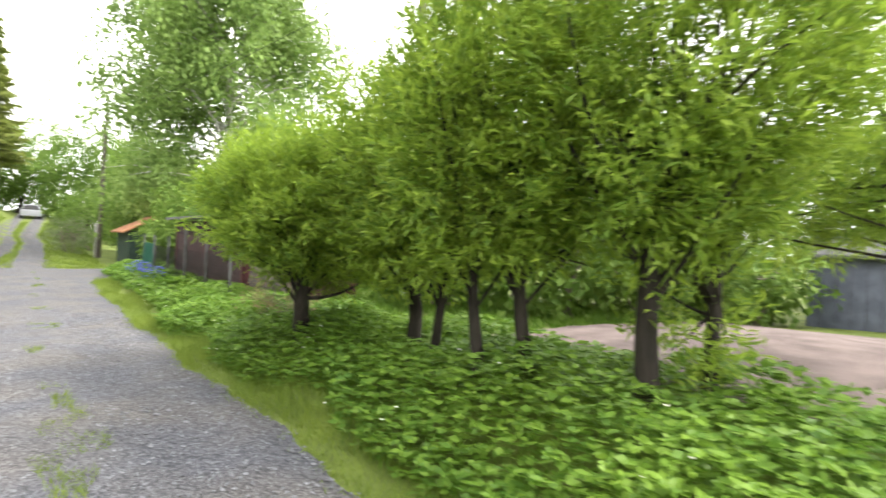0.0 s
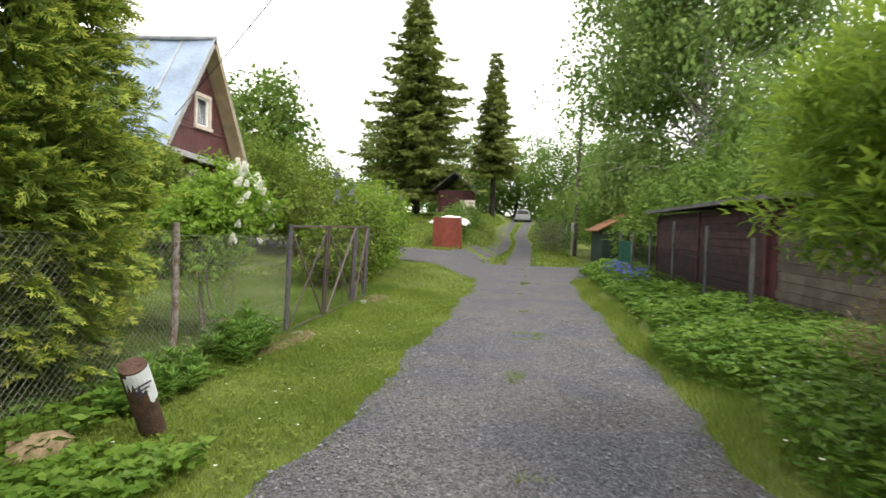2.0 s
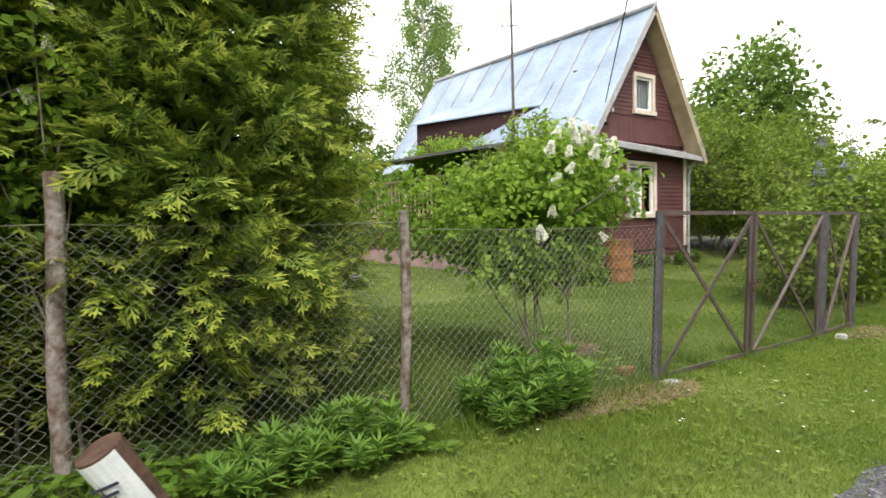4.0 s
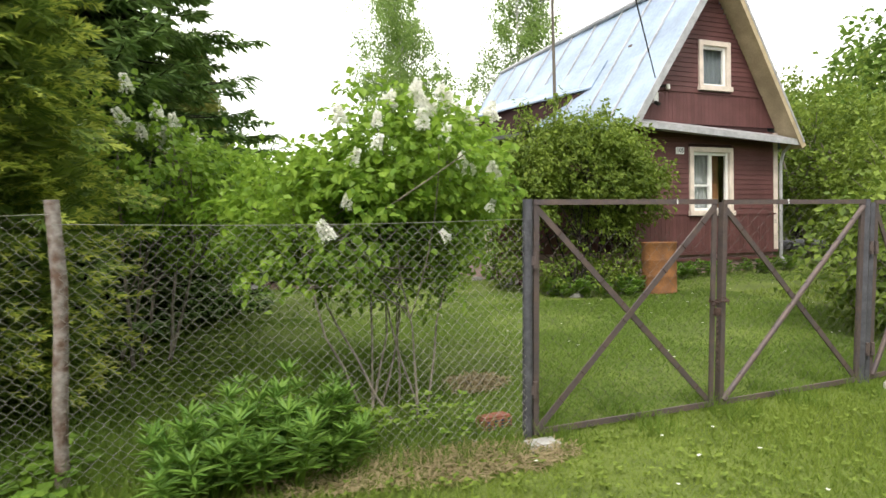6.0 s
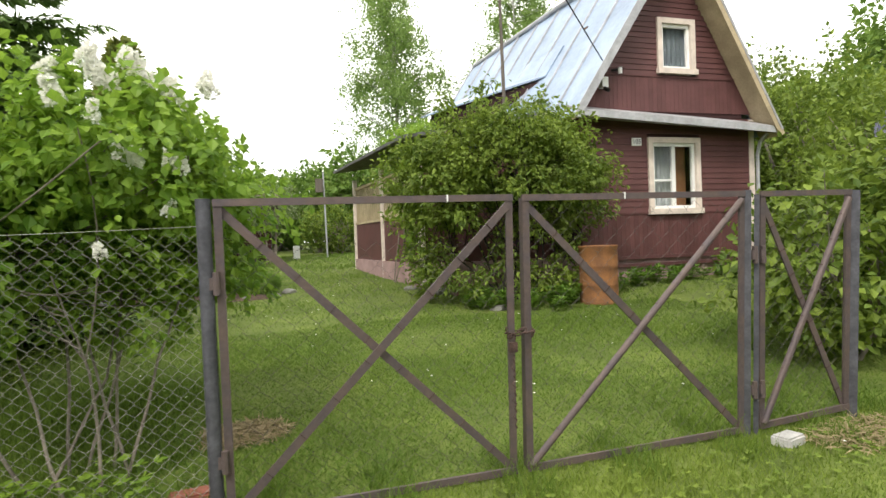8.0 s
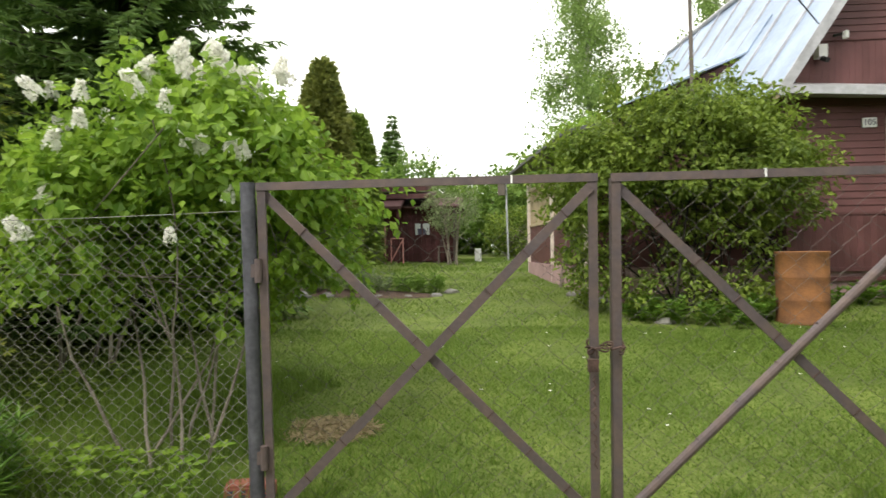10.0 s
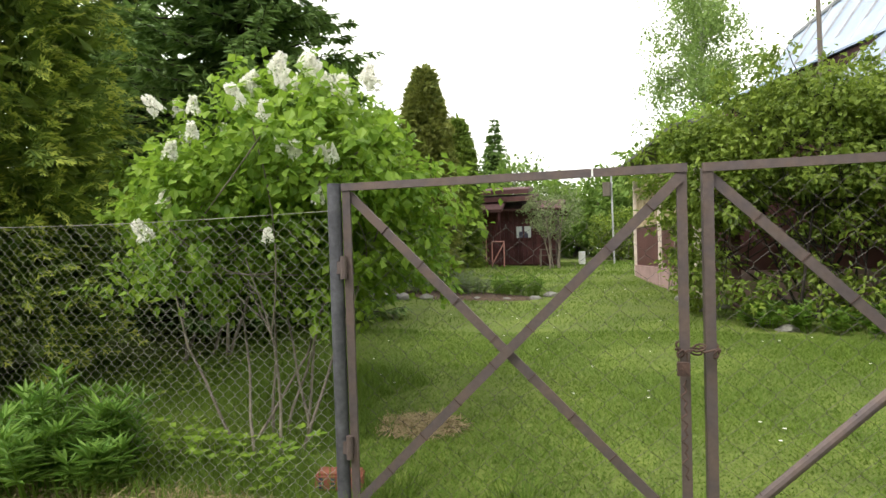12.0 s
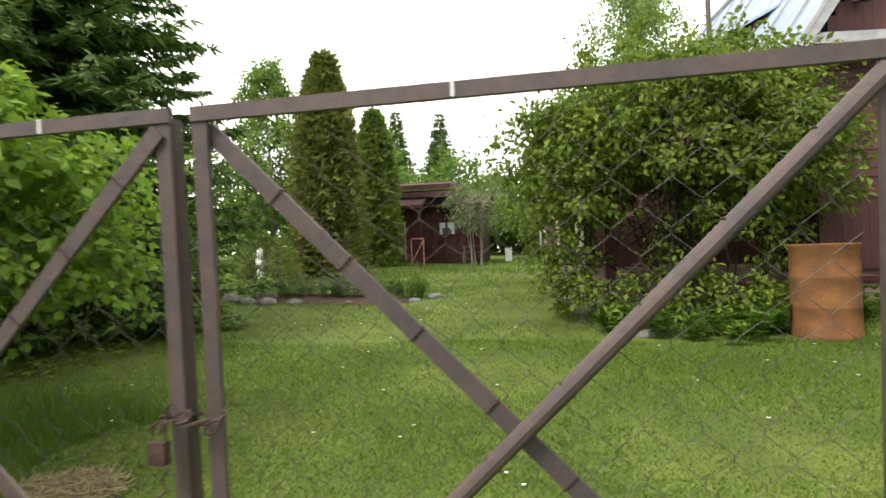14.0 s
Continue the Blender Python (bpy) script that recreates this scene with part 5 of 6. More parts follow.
g = Geo()
mesh_panel(g, 9.4, 11.8, (0.1,), 1.35, 0.011, 0.1, -6.55, False)
part("net", g, M_net, gf, "dark green plastic net")
hut("orange_roofed_hut", "dark green hut with an orange sheet roof among bushes", 18.3, 22.5, -9.6, -6.9, 0.0, 1.75, M_darkgreen, M_orange, 0.3, 0.8, 0.3)
rb = thing("red_fence_panel", "red-brown plank fence corner on the slope", "fence", (18.6, 0, 0))
for k in range(12):
    g = Geo()
    y = 0.92 - k * 0.115
    g.box((0, y - 0.11, gz(18.6, y) - 0.1), (0.03, y, 2.12))
    part("plank", g, M_redboard, rb)
for k in range(14):
    g = Geo()
    g.box((0.03 + k * 0.115, 0.9, gz(18.6 + k * 0.1, 1) - 0.1), (0.14 + k * 0.115, 0.93, 2.12))
    part("plank", g, M_redboard, rb)
g = Geo()
V, F = grid(np.linspace(0.2, 2.6, 14), np.linspace(-0.75, 1.1, 12), lambda X, Y: 1.68 + 0.06 * np.sin(X * 9 + Y * 5) + 0.5 * np.clip(1 - ((X - 1.4) / 1.3) ** 2, 0, 1) ** 0.5 * np.clip(1 - ((Y - 0.2) / 1.0) ** 2, 0, 1) ** 0.4 + 0.05 * np.sin(X * 6) * np.sin(Y * 7))
g.add(V, F)
o = solo("white_tarp", g, M_white, "white tarpaulin thrown over a stack behind the fence", "tarpaulin", at=(18.7, 0.1, 0), smooth=True)
hut("log_hut", "dark brown hut with a pale gable under the spruces", 32, 35, 0.4, 2.8, 2.2, 2.1, M_shedwood, M_felt, 0.4, 1.3, 0.3)
g = Geo()
g.box((31.4, 0.1, 1.7), (31.5, 1.1, 3.6))
solo("cream_board", g, M_trim, "cream board leaning by the hut", "board")
hut("grey_blue_shed", "weathered grey-blue shed beyond the gravel plot", -9.9, -6.2, -19.2, -16.7, 0.35, 1.6, M_bluepaint, M_felt, 0.2, 0.5, 0.25)

car = thing("parked_car", "grey car parked far up the lane", "car", (56, -3.2, gz(56, -3.2)))
g = Geo()
g.add([(0, -0.85, 0.35), (0, 0.85, 0.35), (4.2, 0.85, 0.35), (4.2, -0.85, 0.35), (0.05, -0.82, 0.85), (0.05, 0.82, 0.85), (4.1, 0.82, 0.9), (4.1, -0.82, 0.9)],
      [(0, 3, 2, 1), (0, 1, 5, 4), (1, 2, 6, 5), (2, 3, 7, 6), (3, 0, 4, 7), (4, 5, 6, 7)])
g.add([(0.5, -0.78, 0.86), (0.5, 0.78, 0.86), (3.6, 0.78, 0.88), (3.6, -0.78, 0.88), (1.0, -0.6, 1.45), (1.0, 0.6, 1.45), (3.2, 0.6, 1.43), (3.2, -0.6, 1.43)], [(0, 1, 5, 4), (1, 2, 6, 5), (2, 3, 7, 6), (3, 0, 4, 7), (4, 5, 6, 7)])
part("body", g, M_carpaint, car)
g = Geo()
g.add([(0.55, -0.68, 0.93), (0.55, 0.68, 0.93), (0.94, 0.55, 1.38), (0.94, -0.55, 1.38)], [(0, 1, 2, 3)])
part("windscreen", g, M_black, car)
for x in (0.8, 3.4):
    for y in (-0.86, 0.7):
        g = Geo()
        cylinder(g, (x, y, 0.31), (x, y + 0.16, 0.31), 0.31, 16)
        part("wheel", g, M_black, car)


def utility_pole(at, h, lean, brace, label):
    e = thing("utility_pole", label, "utility pole", (at[0], at[1], gz(*at)))
    g = Geo()
    g.tube([(0, 0, -0.3), (lean[0] * 0.5, lean[1] * 0.5, h * 0.5), (lean[0], lean[1], h)], [0.13, 0.11, 0.085], 10)
    part("pole", g, M_polewood, e, smooth=True)
    g = Geo()
    g.tube([(0.12, 0.1, -0.3), (0.12, 0.1, 2.0)], 0.11, 8)
    part("stub", g, M_concrete, e, "pale concrete stub")
    for z in (h - 0.2, h - 0.55):
        for s in (-1, 1):
            g = Geo()
            g.tube([(lean[0], lean[1], z), (lean[0], lean[1] + s * 0.16, z), (lean[0], lean[1] + s * 0.16, z + 0.12)], [0.012, 0.012, 0.03], 6)
            part("insulator", g, M_black, e)
    return e


utility_pole((26.5, -6.4), 8.6, (0.0, -0.15), False, "weathered wooden utility pole on a concrete stub by the lane")
utility_pole((0.6, -11.0), 9.0, (0.1, 0.0), False, "weathered wooden utility pole behind the willows")


def wire_line(a, b, sag, label):
    g = Geo()
    t = np.linspace(0, 1, 24)[:, None]
    p = np.array(a) * (1 - t) + np.array(b) * t
    p[:, 2] -= sag * 4 * (t * (1 - t))[:, 0]
    g.tube(p, 0.011, 4, False)
    return solo("overhead_wire", g, M_black, label, "wire", group="overhead wires")


wire_line((26.5, -6.5, 8.4), (0.7, -11.0, 8.9), 0.4, "black overhead wire between the utility poles")
utility_pole((-14, -14.5), 8.6, (0.0, 0.1), False, "weathered wooden utility pole beyond the gravel plot")
wire_line((6.1, 6.02, 4.35), (-14.0, -14.4, 8.6), 0.25, "thin black service wire from the pole to the house gable")
wire_line((26.5, -6.4, 7.6), (30.0, -10.0, 1.5), 0.0, "steel guy wire bracing the utility pole")

# ---- trees and bushes ----
thuja("thuja_tree", "dense yellow-green thuja behind the wire fence", (-3.85, 1.12), 5.7, 1.27, 2000, 0.12, 0.8, "thujas along the fence", face=-1.3)
thuja("thuja_tree", "dense yellow-green thuja behind the wire fence", (-5.5, 1.2), 5.2, 1.25, 1500, 0.125, 0.8, "thujas along the fence", face=-1.57)
thuja("thuja_tree", "dense yellow-green thuja behind the wire fence", (-7.3, 1.3), 4.8, 1.25, 450, 0.2, 1.0, "thujas along the fence", face=-1.57)
thuja("columnar_thuja", "tall narrow olive-green thuja in the lawn", (-3.1, 12.0), 5.5, 1.0, 2400, 0.15, 0.66, leafm=L_column, tipm=L_column, reach=0.16, fans=4, inner=0.4, z0=0.0)
thuja("columnar_thuja", "narrow bright green thuja beside the cabin", (-3.0, 15.6), 4.8, 0.85, 1500, 0.15, 0.66, reach=0.16, tipm=L_thuja, fans=4, inner=0.4, z0=0.0)
spruce("spruce_tree", "dark green spruce with drooping boughs behind the lilacs", (-3.6, 4.6), 8.5, 2.5, L_spruce, 38, 16, 0.17, 0.03, 0.16, 0.72, ragged=0.15)
spruce("spruce_tree", "dark green spruce with drooping boughs behind the thujas", (-7.0, 6.0), 8.0, 2.6, L_spruce, 26, 11, 0.3, 0.03, 0.16, 0.75)
spruce("old_spruce", "tall old spruce with ragged boughs on the slope", (36, 5.2), 18.5, 5.2, L_farspruce, 38, 13, 0.52, 0.1, 0.35, 0.82, "old spruces on the slope", 0.3, base_z=2.4)
spruce("old_spruce", "narrow old spruce with a bare lower trunk", (42.5, -0.5), 14.8, 2.7, L_farspruce, 32, 11, 0.48, 0.27, 0.26, 0.75, "old spruces on the slope", 0.32, base_z=2.5)
spruce("far_spruce", "dark spruce far behind the garden", (-5.8, 40), 10.6, 3.0, L_spruce, 36, 12, 0.3, 0.1, 0.2, 0.85, "far spruces", 0.12)
spruce("far_spruce", "dark spruce far behind the garden", (-8.3, 36.9), 10.2, 2.6, L_spruce, 36, 12, 0.3, 0.1, 0.2, 0.85, "far spruces", 0.12)

FL_W, FL_P = panicle("white_panicle", 0.2, L_flower), panicle("purple_panicle", 0.22, L_purple, 120)
lil, C = bush("white_lilac", "white-flowering lilac on thin grey stems behind the fence", (-0.75, 0.7),
              [((0.12, 0.0, 1.78), (0.78, 0.56, 0.56), 310), ((0.4, 0.5, 1.5), (0.65, 0.6, 0.6), 190), ((-0.42, 0, 1.45), (0.66, 0.5, 0.45), 160), ((0.35, 0.75, 1.25), (0.55, 0.5, 0.4), 80), ((-0.65, 0.8, 1.55), (0.6, 0.5, 0.5), 130), ((-0.25, -0.1, 1.15), (0.8, 0.4, 0.25), 45)],
              0.07, 0.053, L_lilac, 9, 0.011, 20, 0.11, "lilac bush", branch=60, droop=0.55, amt=0.22, inner=0.3, low=0.6)
top = [(-0.06, -0.20, 2.31), (0.14, -0.20, 2.38), (0.21, -0.20, 2.27), (0.33, -0.20, 2.38), (0.38, -0.20, 2.30), (0.50, -0.20, 2.25), (0.55, -0.20, 2.19), (0.72, -0.20, 2.26), (0.17, -0.20, 2.30), (0.24, -0.50, 2.02), (-0.21, -0.50, 1.95),
       (-0.37, -0.50, 1.84), (0.37, -0.50, 1.84), (0.43, -0.50, 1.80), (0.58, -0.50, 1.80), (0.56, -0.50, 1.55), (0.26, -0.50, 1.36), (-0.52, -0.50, 1.38), (-0.41, -0.50, 1.57), (-0.43, -0.50, 2.11), (-0.20, -0.50, 2.09), (0.10, -0.50, 2.10)]
pairs = [(x + dx, y + dy, z + dz - 0.06) for k, (x, y, z) in enumerate(top) for dx, dy, dz in (((0, 0, 0), (0.05, 0.03, -0.03)) if k < 9 or k in (12, 14) else ((0, 0, 0),))]
flowers(lil, pairs, FL_W, 0.36 + 0.26 * rng.random(len(pairs)))
lil2, C = bush("white_lilac", "second white-flowering lilac under the dark spruce", (-2.7, 2.5),
               [((0, 0, 1.8), (0.9, 0.7, 0.65), 260), ((0.5, 0.2, 1.45), (0.8, 0.6, 0.6), 170)], 0.076, 0.056, L_lilac, 5, 0.02, 13, 0.12, "lilac bush", branch=40, droop=0.5)
top = C[C[:, 2] > 2.05][:16]
flowers(lil2, top, FL_W, 0.5 + 0.3 * rng.random(len(top)))
shrub, C = bush("flowering_shrub", "broad-leaved shrub with small white flower heads before the thujas", (-4.75, 0.55), [((0, 0, 2.4), (0.6, 0.36, 0.95), 170), ((0.15, 0, 1.5), (0.4, 0.3, 0.5), 40)], 0.075, 0.05, L_lilac, 4, 0.014, 14, 0.12, "shrub", branch=30, droop=0.4)
P = C[C[:, 1] < -0.08][:18]
flowers(shrub, P, FL_W, 0.22 + 0.16 * rng.random(len(P)))
bush("spreading_bush", "broad dark-stemmed green bush arching over the porch beside the house wall", (3.7, 5.55),
     [((0.15, 0.0, 2.22), (1.6, 0.95, 0.72), 800), ((1.05, -0.1, 1.85), (0.9, 0.8, 0.8), 360), ((-0.95, 0, 1.85), (0.85, 0.8, 0.7), 330), ((0.55, 0.1, 2.85), (1.0, 0.7, 0.38), 220), ((0.2, -0.35, 0.34), (1.4, 0.5, 0.28), 100),
      ((-1.1, 0.2, 0.9), (0.35, 0.45, 0.7), 100), ((0.15, -0.1, 1.0), (0.3, 0.3, 0.55), 45), ((1.2, -0.1, 1.0), (0.3, 0.3, 0.55), 35), ((-0.75, 0.1, 2.9), (0.1, 0.1, 0.45), 8), ((-0.1, 0.1, 3.3), (0.14, 0.1, 0.35), 9), ((0.9, 0, 3.2), (0.12, 0.1, 0.3), 9)],
     0.092, 0.05, L_bush, 9, 0.02, 15, 0.14, "bush", M_bark, 60, 0.45, inner=0.5, amt=0.22, low=0.6)
bush("climbing_vine", "leafy vine over the veranda slats", (2.75, 8.4), [((0.35, 0, 2.75), (0.65, 1.5, 0.4), 300), ((0.0, -1.0, 1.5), (0.22, 0.35, 1.0), 80)], 0.09, 0.06, L_lilac, 4, 0.015, 12, 0.14, "vine", branch=30)
for k, (x, y, r, h, m) in enumerate(((5.3, 1.2, 1.0, 1.6, L_bush), (6.6, 1.0, 1.2, 2.3, L_bush), (8.2, 1.3, 1.4, 2.6, L_lilac), (10.0, 1.4, 1.4, 2.6, L_bush), (11.4, 1.7, 1.4, 2.4, L_lilac), (13.0, 2.6, 1.4, 2.4, L_bush))):
    e, C = bush("hedge_bush", "tall green lilac hedge bush along the lane" if k else "low green bush behind the wicket gate", (x, y), [((0, 0, h * 0.55), (r * 0.85, r * 0.75, h * 0.5), int(330 * r))],
                0.1, 0.07, m, 5, 0.025, 12, 0.16, "bush", branch=25, group="hedge along the lane")
    if k in (1, 2, 3):
        P = C[C[:, 2] > h * 0.85][:5]
        flowers(e, P, FL_P, 0.5 + 0.3 * rng.random(len(P)))
for x, y, r, h in ((11.7, 6.8, 1.9, 4.3), (13.4, 5.6, 1.9, 4.0), (12.4, 9.5, 2.2, 5.0), (10.9, 4.6, 1.2, 3.2)):
    bush("garden_tree", "leafy green garden tree beside the house", (x, y), [((0, 0, h * 0.58), (r, r, h * 0.42), int(420 * r)), ((0.5, -0.6, h * 0.4), (r * 0.8, r * 0.7, h * 0.33), int(150 * r))], 0.12, 0.075, L_bush, 3, 0.06, 12, 0.2, "tree", branch=30, group="trees beside the house")

WIL = ((-4.7, -5.98, 1.22, 3.2, 0.15), (-6.3, -6.5, 1.0, 3.1, 0.11), (-6.75, -6.4, 0.8, 2.9, 0.07), (-7.75, -6.2, 0.85, 3.3, 0.08), (-7.95, -6.6, 0.9, 3.4, 0.09), (-8.98, -6.72, 1.1, 3.9, 0.12), (-9.15, -7.1, 0.95, 3.8, 0.08), (-9.75, -9.6, 1.3, 4.6, 0.09))
for i, (x, y, r, h, tr) in enumerate(WIL):
    if i == 0:
        cr = [((0.0, 0.0, 1.62), (r, r * 0.95, 0.85), 1250), ((-0.1, 0.0, 1.95), (r * 0.8, r * 0.8, 0.6), 400), ((0.0, 0.0, 1.6), (0.7, 0.7, 0.5), 300), ((0.3, -0.4, 1.15), (0.95, 0.75, 0.4), 200)]
    else:
        cr = [((0.0, 0.1, h * 0.66), (r, r * 0.9, h * 0.33), 580), ((0.15, 0.2, h * 0.43), (r * 0.75, r * 0.65, 0.5), 120)]
        if i == 6:
            cr.append(((0.1, 0.1, 0.9), (0.4, 0.4, 0.7), 60))
        if i == 7:
            cr.append(((0.95, -0.5, 1.8), (1.2, 1.0, 0.6), 320))
    bush("willow_tree", "pollarded willow with a dark gnarled trunk and dense narrow leaves", (x, y), cr, 0.1, 0.024, L_willow, 1, tr * 0.78, 24, 0.14, "willow tree", M_bark, 45, 0.0, "row of willows", up=0.35, inner=0.5, narrow=True, amt=0.17)
bush("dry_bush", "half-dry tangled bush under the willow", (-3.3, -6.2), [((0, 0, 0.5), (0.6, 0.5, 0.35), 90)], 0.06, 0.02, L_dry, 8, 0.008, 12, 0.1, "bush", branch=30)

birch("birch_tree", "tall drooping birch above the lane", (22, -12.2), 19.0, 5.6, 0.1, 4300, 18, 0.24)
birch("birch_tree", "slim birch with drooping twigs far behind the house", (7.2, 30), 15.3, 3.2, 0.08, 1250, 22, 0.155, "birches behind the house")
birch("young_birch", "slim young birch beyond the round bushes", (-11.5, 24.6), 10.2, 1.5, 0.15, 420, 18, 0.17, leafm=L_far)
birch("young_birch", "slim young birch beyond the round bushes", (-9.6, 25.5), 8.3, 1.3, 0.15, 320, 18, 0.17, leafm=L_far)
birch("birch_tree", "slim birch with drooping twigs far behind the house", (14.2, 28), 16.5, 2.8, 0.08, 1100, 22, 0.155, "birches behind the house")
e, C = bush("purple_lilac", "tall lilac bush with pale purple flowers behind the wicket gate", (7.6, 2.2), [((0, 0, 1.9), (1.05, 0.9, 1.1), 300), ((0.2, -0.1, 1.0), (1.0, 0.8, 0.8), 150)], 0.1, 0.066, L_bush, 6, 0.022, 13, 0.15, "lilac bush", branch=40, droop=0.5)
P = C[(C[:, 2] > 1.3) & (C[:, 0] + C[:, 1] < 0)][:9]
flowers(e, P, FL_P, 0.8 + 0.5 * rng.random(len(P)))
FAR = ((15, -12, 3.0, 5.4), (19, -13.5, 3.2, 6.4), (12.3, -13.5, 3.0, 5.2), (27, -12.5, 3.2, 6.0), (13.5, -9.5, 2.2, 3.8), (15.5, -8.8, 1.6, 3.0), (17.5, -10.5, 2.6, 4.6), (25.0, -9.0, 2.4, 4.4), (10.5, -11.5, 2.6, 4.6), (5.5, -12.5, 2.4, 4.4), (31, -10, 3.2, 6.5), (-1.5, -10.5, 1.8, 3.0), (-4.0, -11.5, 1.9, 3.2), (-9.5, -19, 2.6, 4.6), (-12.5, -17, 2.6, 4.8), (-2.5, -17, 2.4, 4.0), (-6, -23, 3.2, 6.0), (1.5, -15, 2.4, 4.2), (35, -6.8, 2.4, 4.4), (-5.4, -15.6, 1.5, 1.9), (-4.2, -13.8, 1.7, 2.5), (-7.6, -22.5, 3.0, 6.0), (-10.5, -21.5, 2.6, 5.0))
for x, y, r, h in FAR:
    bush("garden_shrub", "yellow-green leafy shrub beside the lane plots", (x, y), [((0, 0, h * 0.55), (r, r, h * 0.48), int(190 * r)), ((0.4, 0.7, h * 0.4), (r * 0.8, r * 0.7, h * 0.35), int(70 * r))], 0.2, 0.135, L_far, 4, 0.04, 8, 0.24, "shrub", branch=20, group="shrubs across the lane")
bush("pale_bush", "rounded pale grey-green bush by the upper lane", (25.5, -5.0), [((0, 0, 1.0), (1.3, 1.2, 0.95), 300)], 0.1, 0.05, L_pale, 5, 0.03, 12, 0.15, "bush")
bush("roadside_bush", "green bush on the slope by the fence panel", (21.5, 0.4), [((0, 0, 0.8), (1.1, 1.0, 0.75), 200)], 0.13, 0.08, L_far, 4, 0.02, 12, 0.18, "bush")
bush("roadside_bush", "green bush on the slope by the hut", (28, 0.5), [((0, 0, 0.7), (1.8, 1.2, 0.8), 240)], 0.15, 0.09, L_far, 4, 0.02, 12, 0.2, "bush")
for x, y, r, h in ((62, -8, 5, 13), (70, -2, 5, 11), (58, -13, 5, 12), (64, 4, 5, 10), (48, 9, 4, 9), (20, 14, 2.8, 5.4), (24, 12.2, 2.6, 9.0), (26, 18, 3.4, 6.5), (46, -12, 4, 9)):
    bush("far_tree", "round green deciduous tree in the distance", (x, y), [((0, 0, h * 0.6), (r, r, h * 0.4), 420), ((1, 1, h * 0.4), (r * 0.8, r * 0.8, h * 0.3), 180)], 0.36, 0.22, L_far, 1, 0.25, 16, 0.7, "tree", branch=25, group="far trees", barkm=M_bark)
for x, y, r, h in ((-7.5, 26, 3.2, 6.5), (-12, 24, 3.5, 7), (-3, 30, 3, 5.5), (2.5, 27, 2.2, 4.4), (4.2, 24, 2.0, 4.8), (-17, 20, 3.5, 8), (0, 34, 4, 5), (-12, 12, 3, 6.5), (10, 26, 3, 5)):
    bush("garden_tree", "leafy tree closing the back of the garden", (x, y), [((0, 0, h * 0.58), (r, r, h * 0.42), 420), ((0.3, -0.5, h * 0.35), (r * 0.9, r * 0.8, h * 0.3), 160)], 0.31, 0.2, L_far, 2, 0.1, 8, 0.4, "tree", branch=25, group="trees at the back")
for x, y in ((72, -14), (74, -6), (76, 2), (74, 9), (60, 14), (66, -20), (-26, 34), (-18, 36), (-9, 35), (-1, 37), (7, 36), (15, 35), (-30, 22), (-26, 10)):
    bush("far_shrub", "low green thicket closing the distance", (x, y), [((0, 0, 2.2), (4.6, 4.2, 2.3), 420)], 0.5, 0.34, L_far, 2, 0.08, 7, 0.6, "shrub", branch=10, group="far thickets")
bush("dark_shrub", "dark green shrub at the end of the lawn", (2.6, 21), [((0, 0, 1.1), (1.3, 1.0, 1.0), 260)], 0.14, 0.09, L_bush, 4, 0.03, 12, 0.18, "shrub")
bush("fruit_bush", "small thin-leaved tree before the cabin window", (0.0, 16.6), [((0, 0, 1.9), (0.95, 0.9, 0.8), 270)], 0.085, 0.045, L_pale, 6, 0.025, 12, 0.14, "bush", branch=30)
for x, m in ((-5.5, L_thuja), (-4.4, L_bush)):
    bush("round_bush", "low clipped round bush on the lawn", (x, 12.1), [((0, 0, 0.35), (0.42, 0.42, 0.38), 160)], 0.06, 0.035, m, 3, 0.012, 14, 0.07, "bush", branch=0, amt=0.05)
bush("garden_currant", "small reddish-stemmed bush in the flower bed", (-2.4, 7.6), [((0, 0, 0.65), (0.5, 0.45, 0.55), 110)], 0.06, 0.035, L_bush, 6, 0.012, 12, 0.1, "bush", branch=20)
bush("dark_conifer", "low dark conifer shrub behind the lilac", (-2.9, 4.4), [((0, 0, 0.85), (1.3, 0.9, 0.95), 620)], 0.1, 0.02, L_spruce, 4, 0.02, 14, 0.14, "bush", branch=15)


# ---- low plants ----
def tuft(name, label, at, n, h, spreadr, L, W, leafm, category="plant", whorl=7, group=""):
    """Stems with whorls of narrow leaves."""
    e = thing(name, label, category, (at[0], at[1], gz(*at)), group)
    leaf, wood = Geo(), Geo()
    for i in range(n):
        a, rr = rng.random() * 6.283, spreadr * rng.random() ** 0.5
        hh = h * (0.55 + 0.5 * rng.random()) * (1 - 0.3 * rr / spreadr)
        b = np.array([rr * 0.6 * math.cos(a), rr * 0.6 * math.sin(a), -0.02])
        t = np.array([rr * math.cos(a), rr * math.sin(a), hh])
        wood.tube([b, (b + t) / 2 + np.array([0, 0, 0.03]), t], [0.006, 0.005, 0.003], 4, False)
        for f in (0.45, 0.65, 0.82, 1.0):
            c = b + (t - b) * f
            k = whorl
            th = rng.random() * 6.28 + np.arange(k) * 6.283 / k
            D = unit(np.stack([np.cos(th), np.sin(th), np.full(k, 0.25 if f < 1 else 0.8)], -1) + rng.normal(scale=0.15, size=(k, 3)))
            leaf.leaves(np.tile(c, (k, 1)), D, unit(np.tile([0, 0, 1.0], (k, 1)) + rng.normal(scale=0.2, size=(k, 3))), L * (0.7 + 0.5 * rng.random(k)), W, 0.06)
    tagged(part("stem", wood, L_herb, e), kind="stuff")
    tagged(part("foliage", leaf, leafm, e), kind="stuff")
    return e


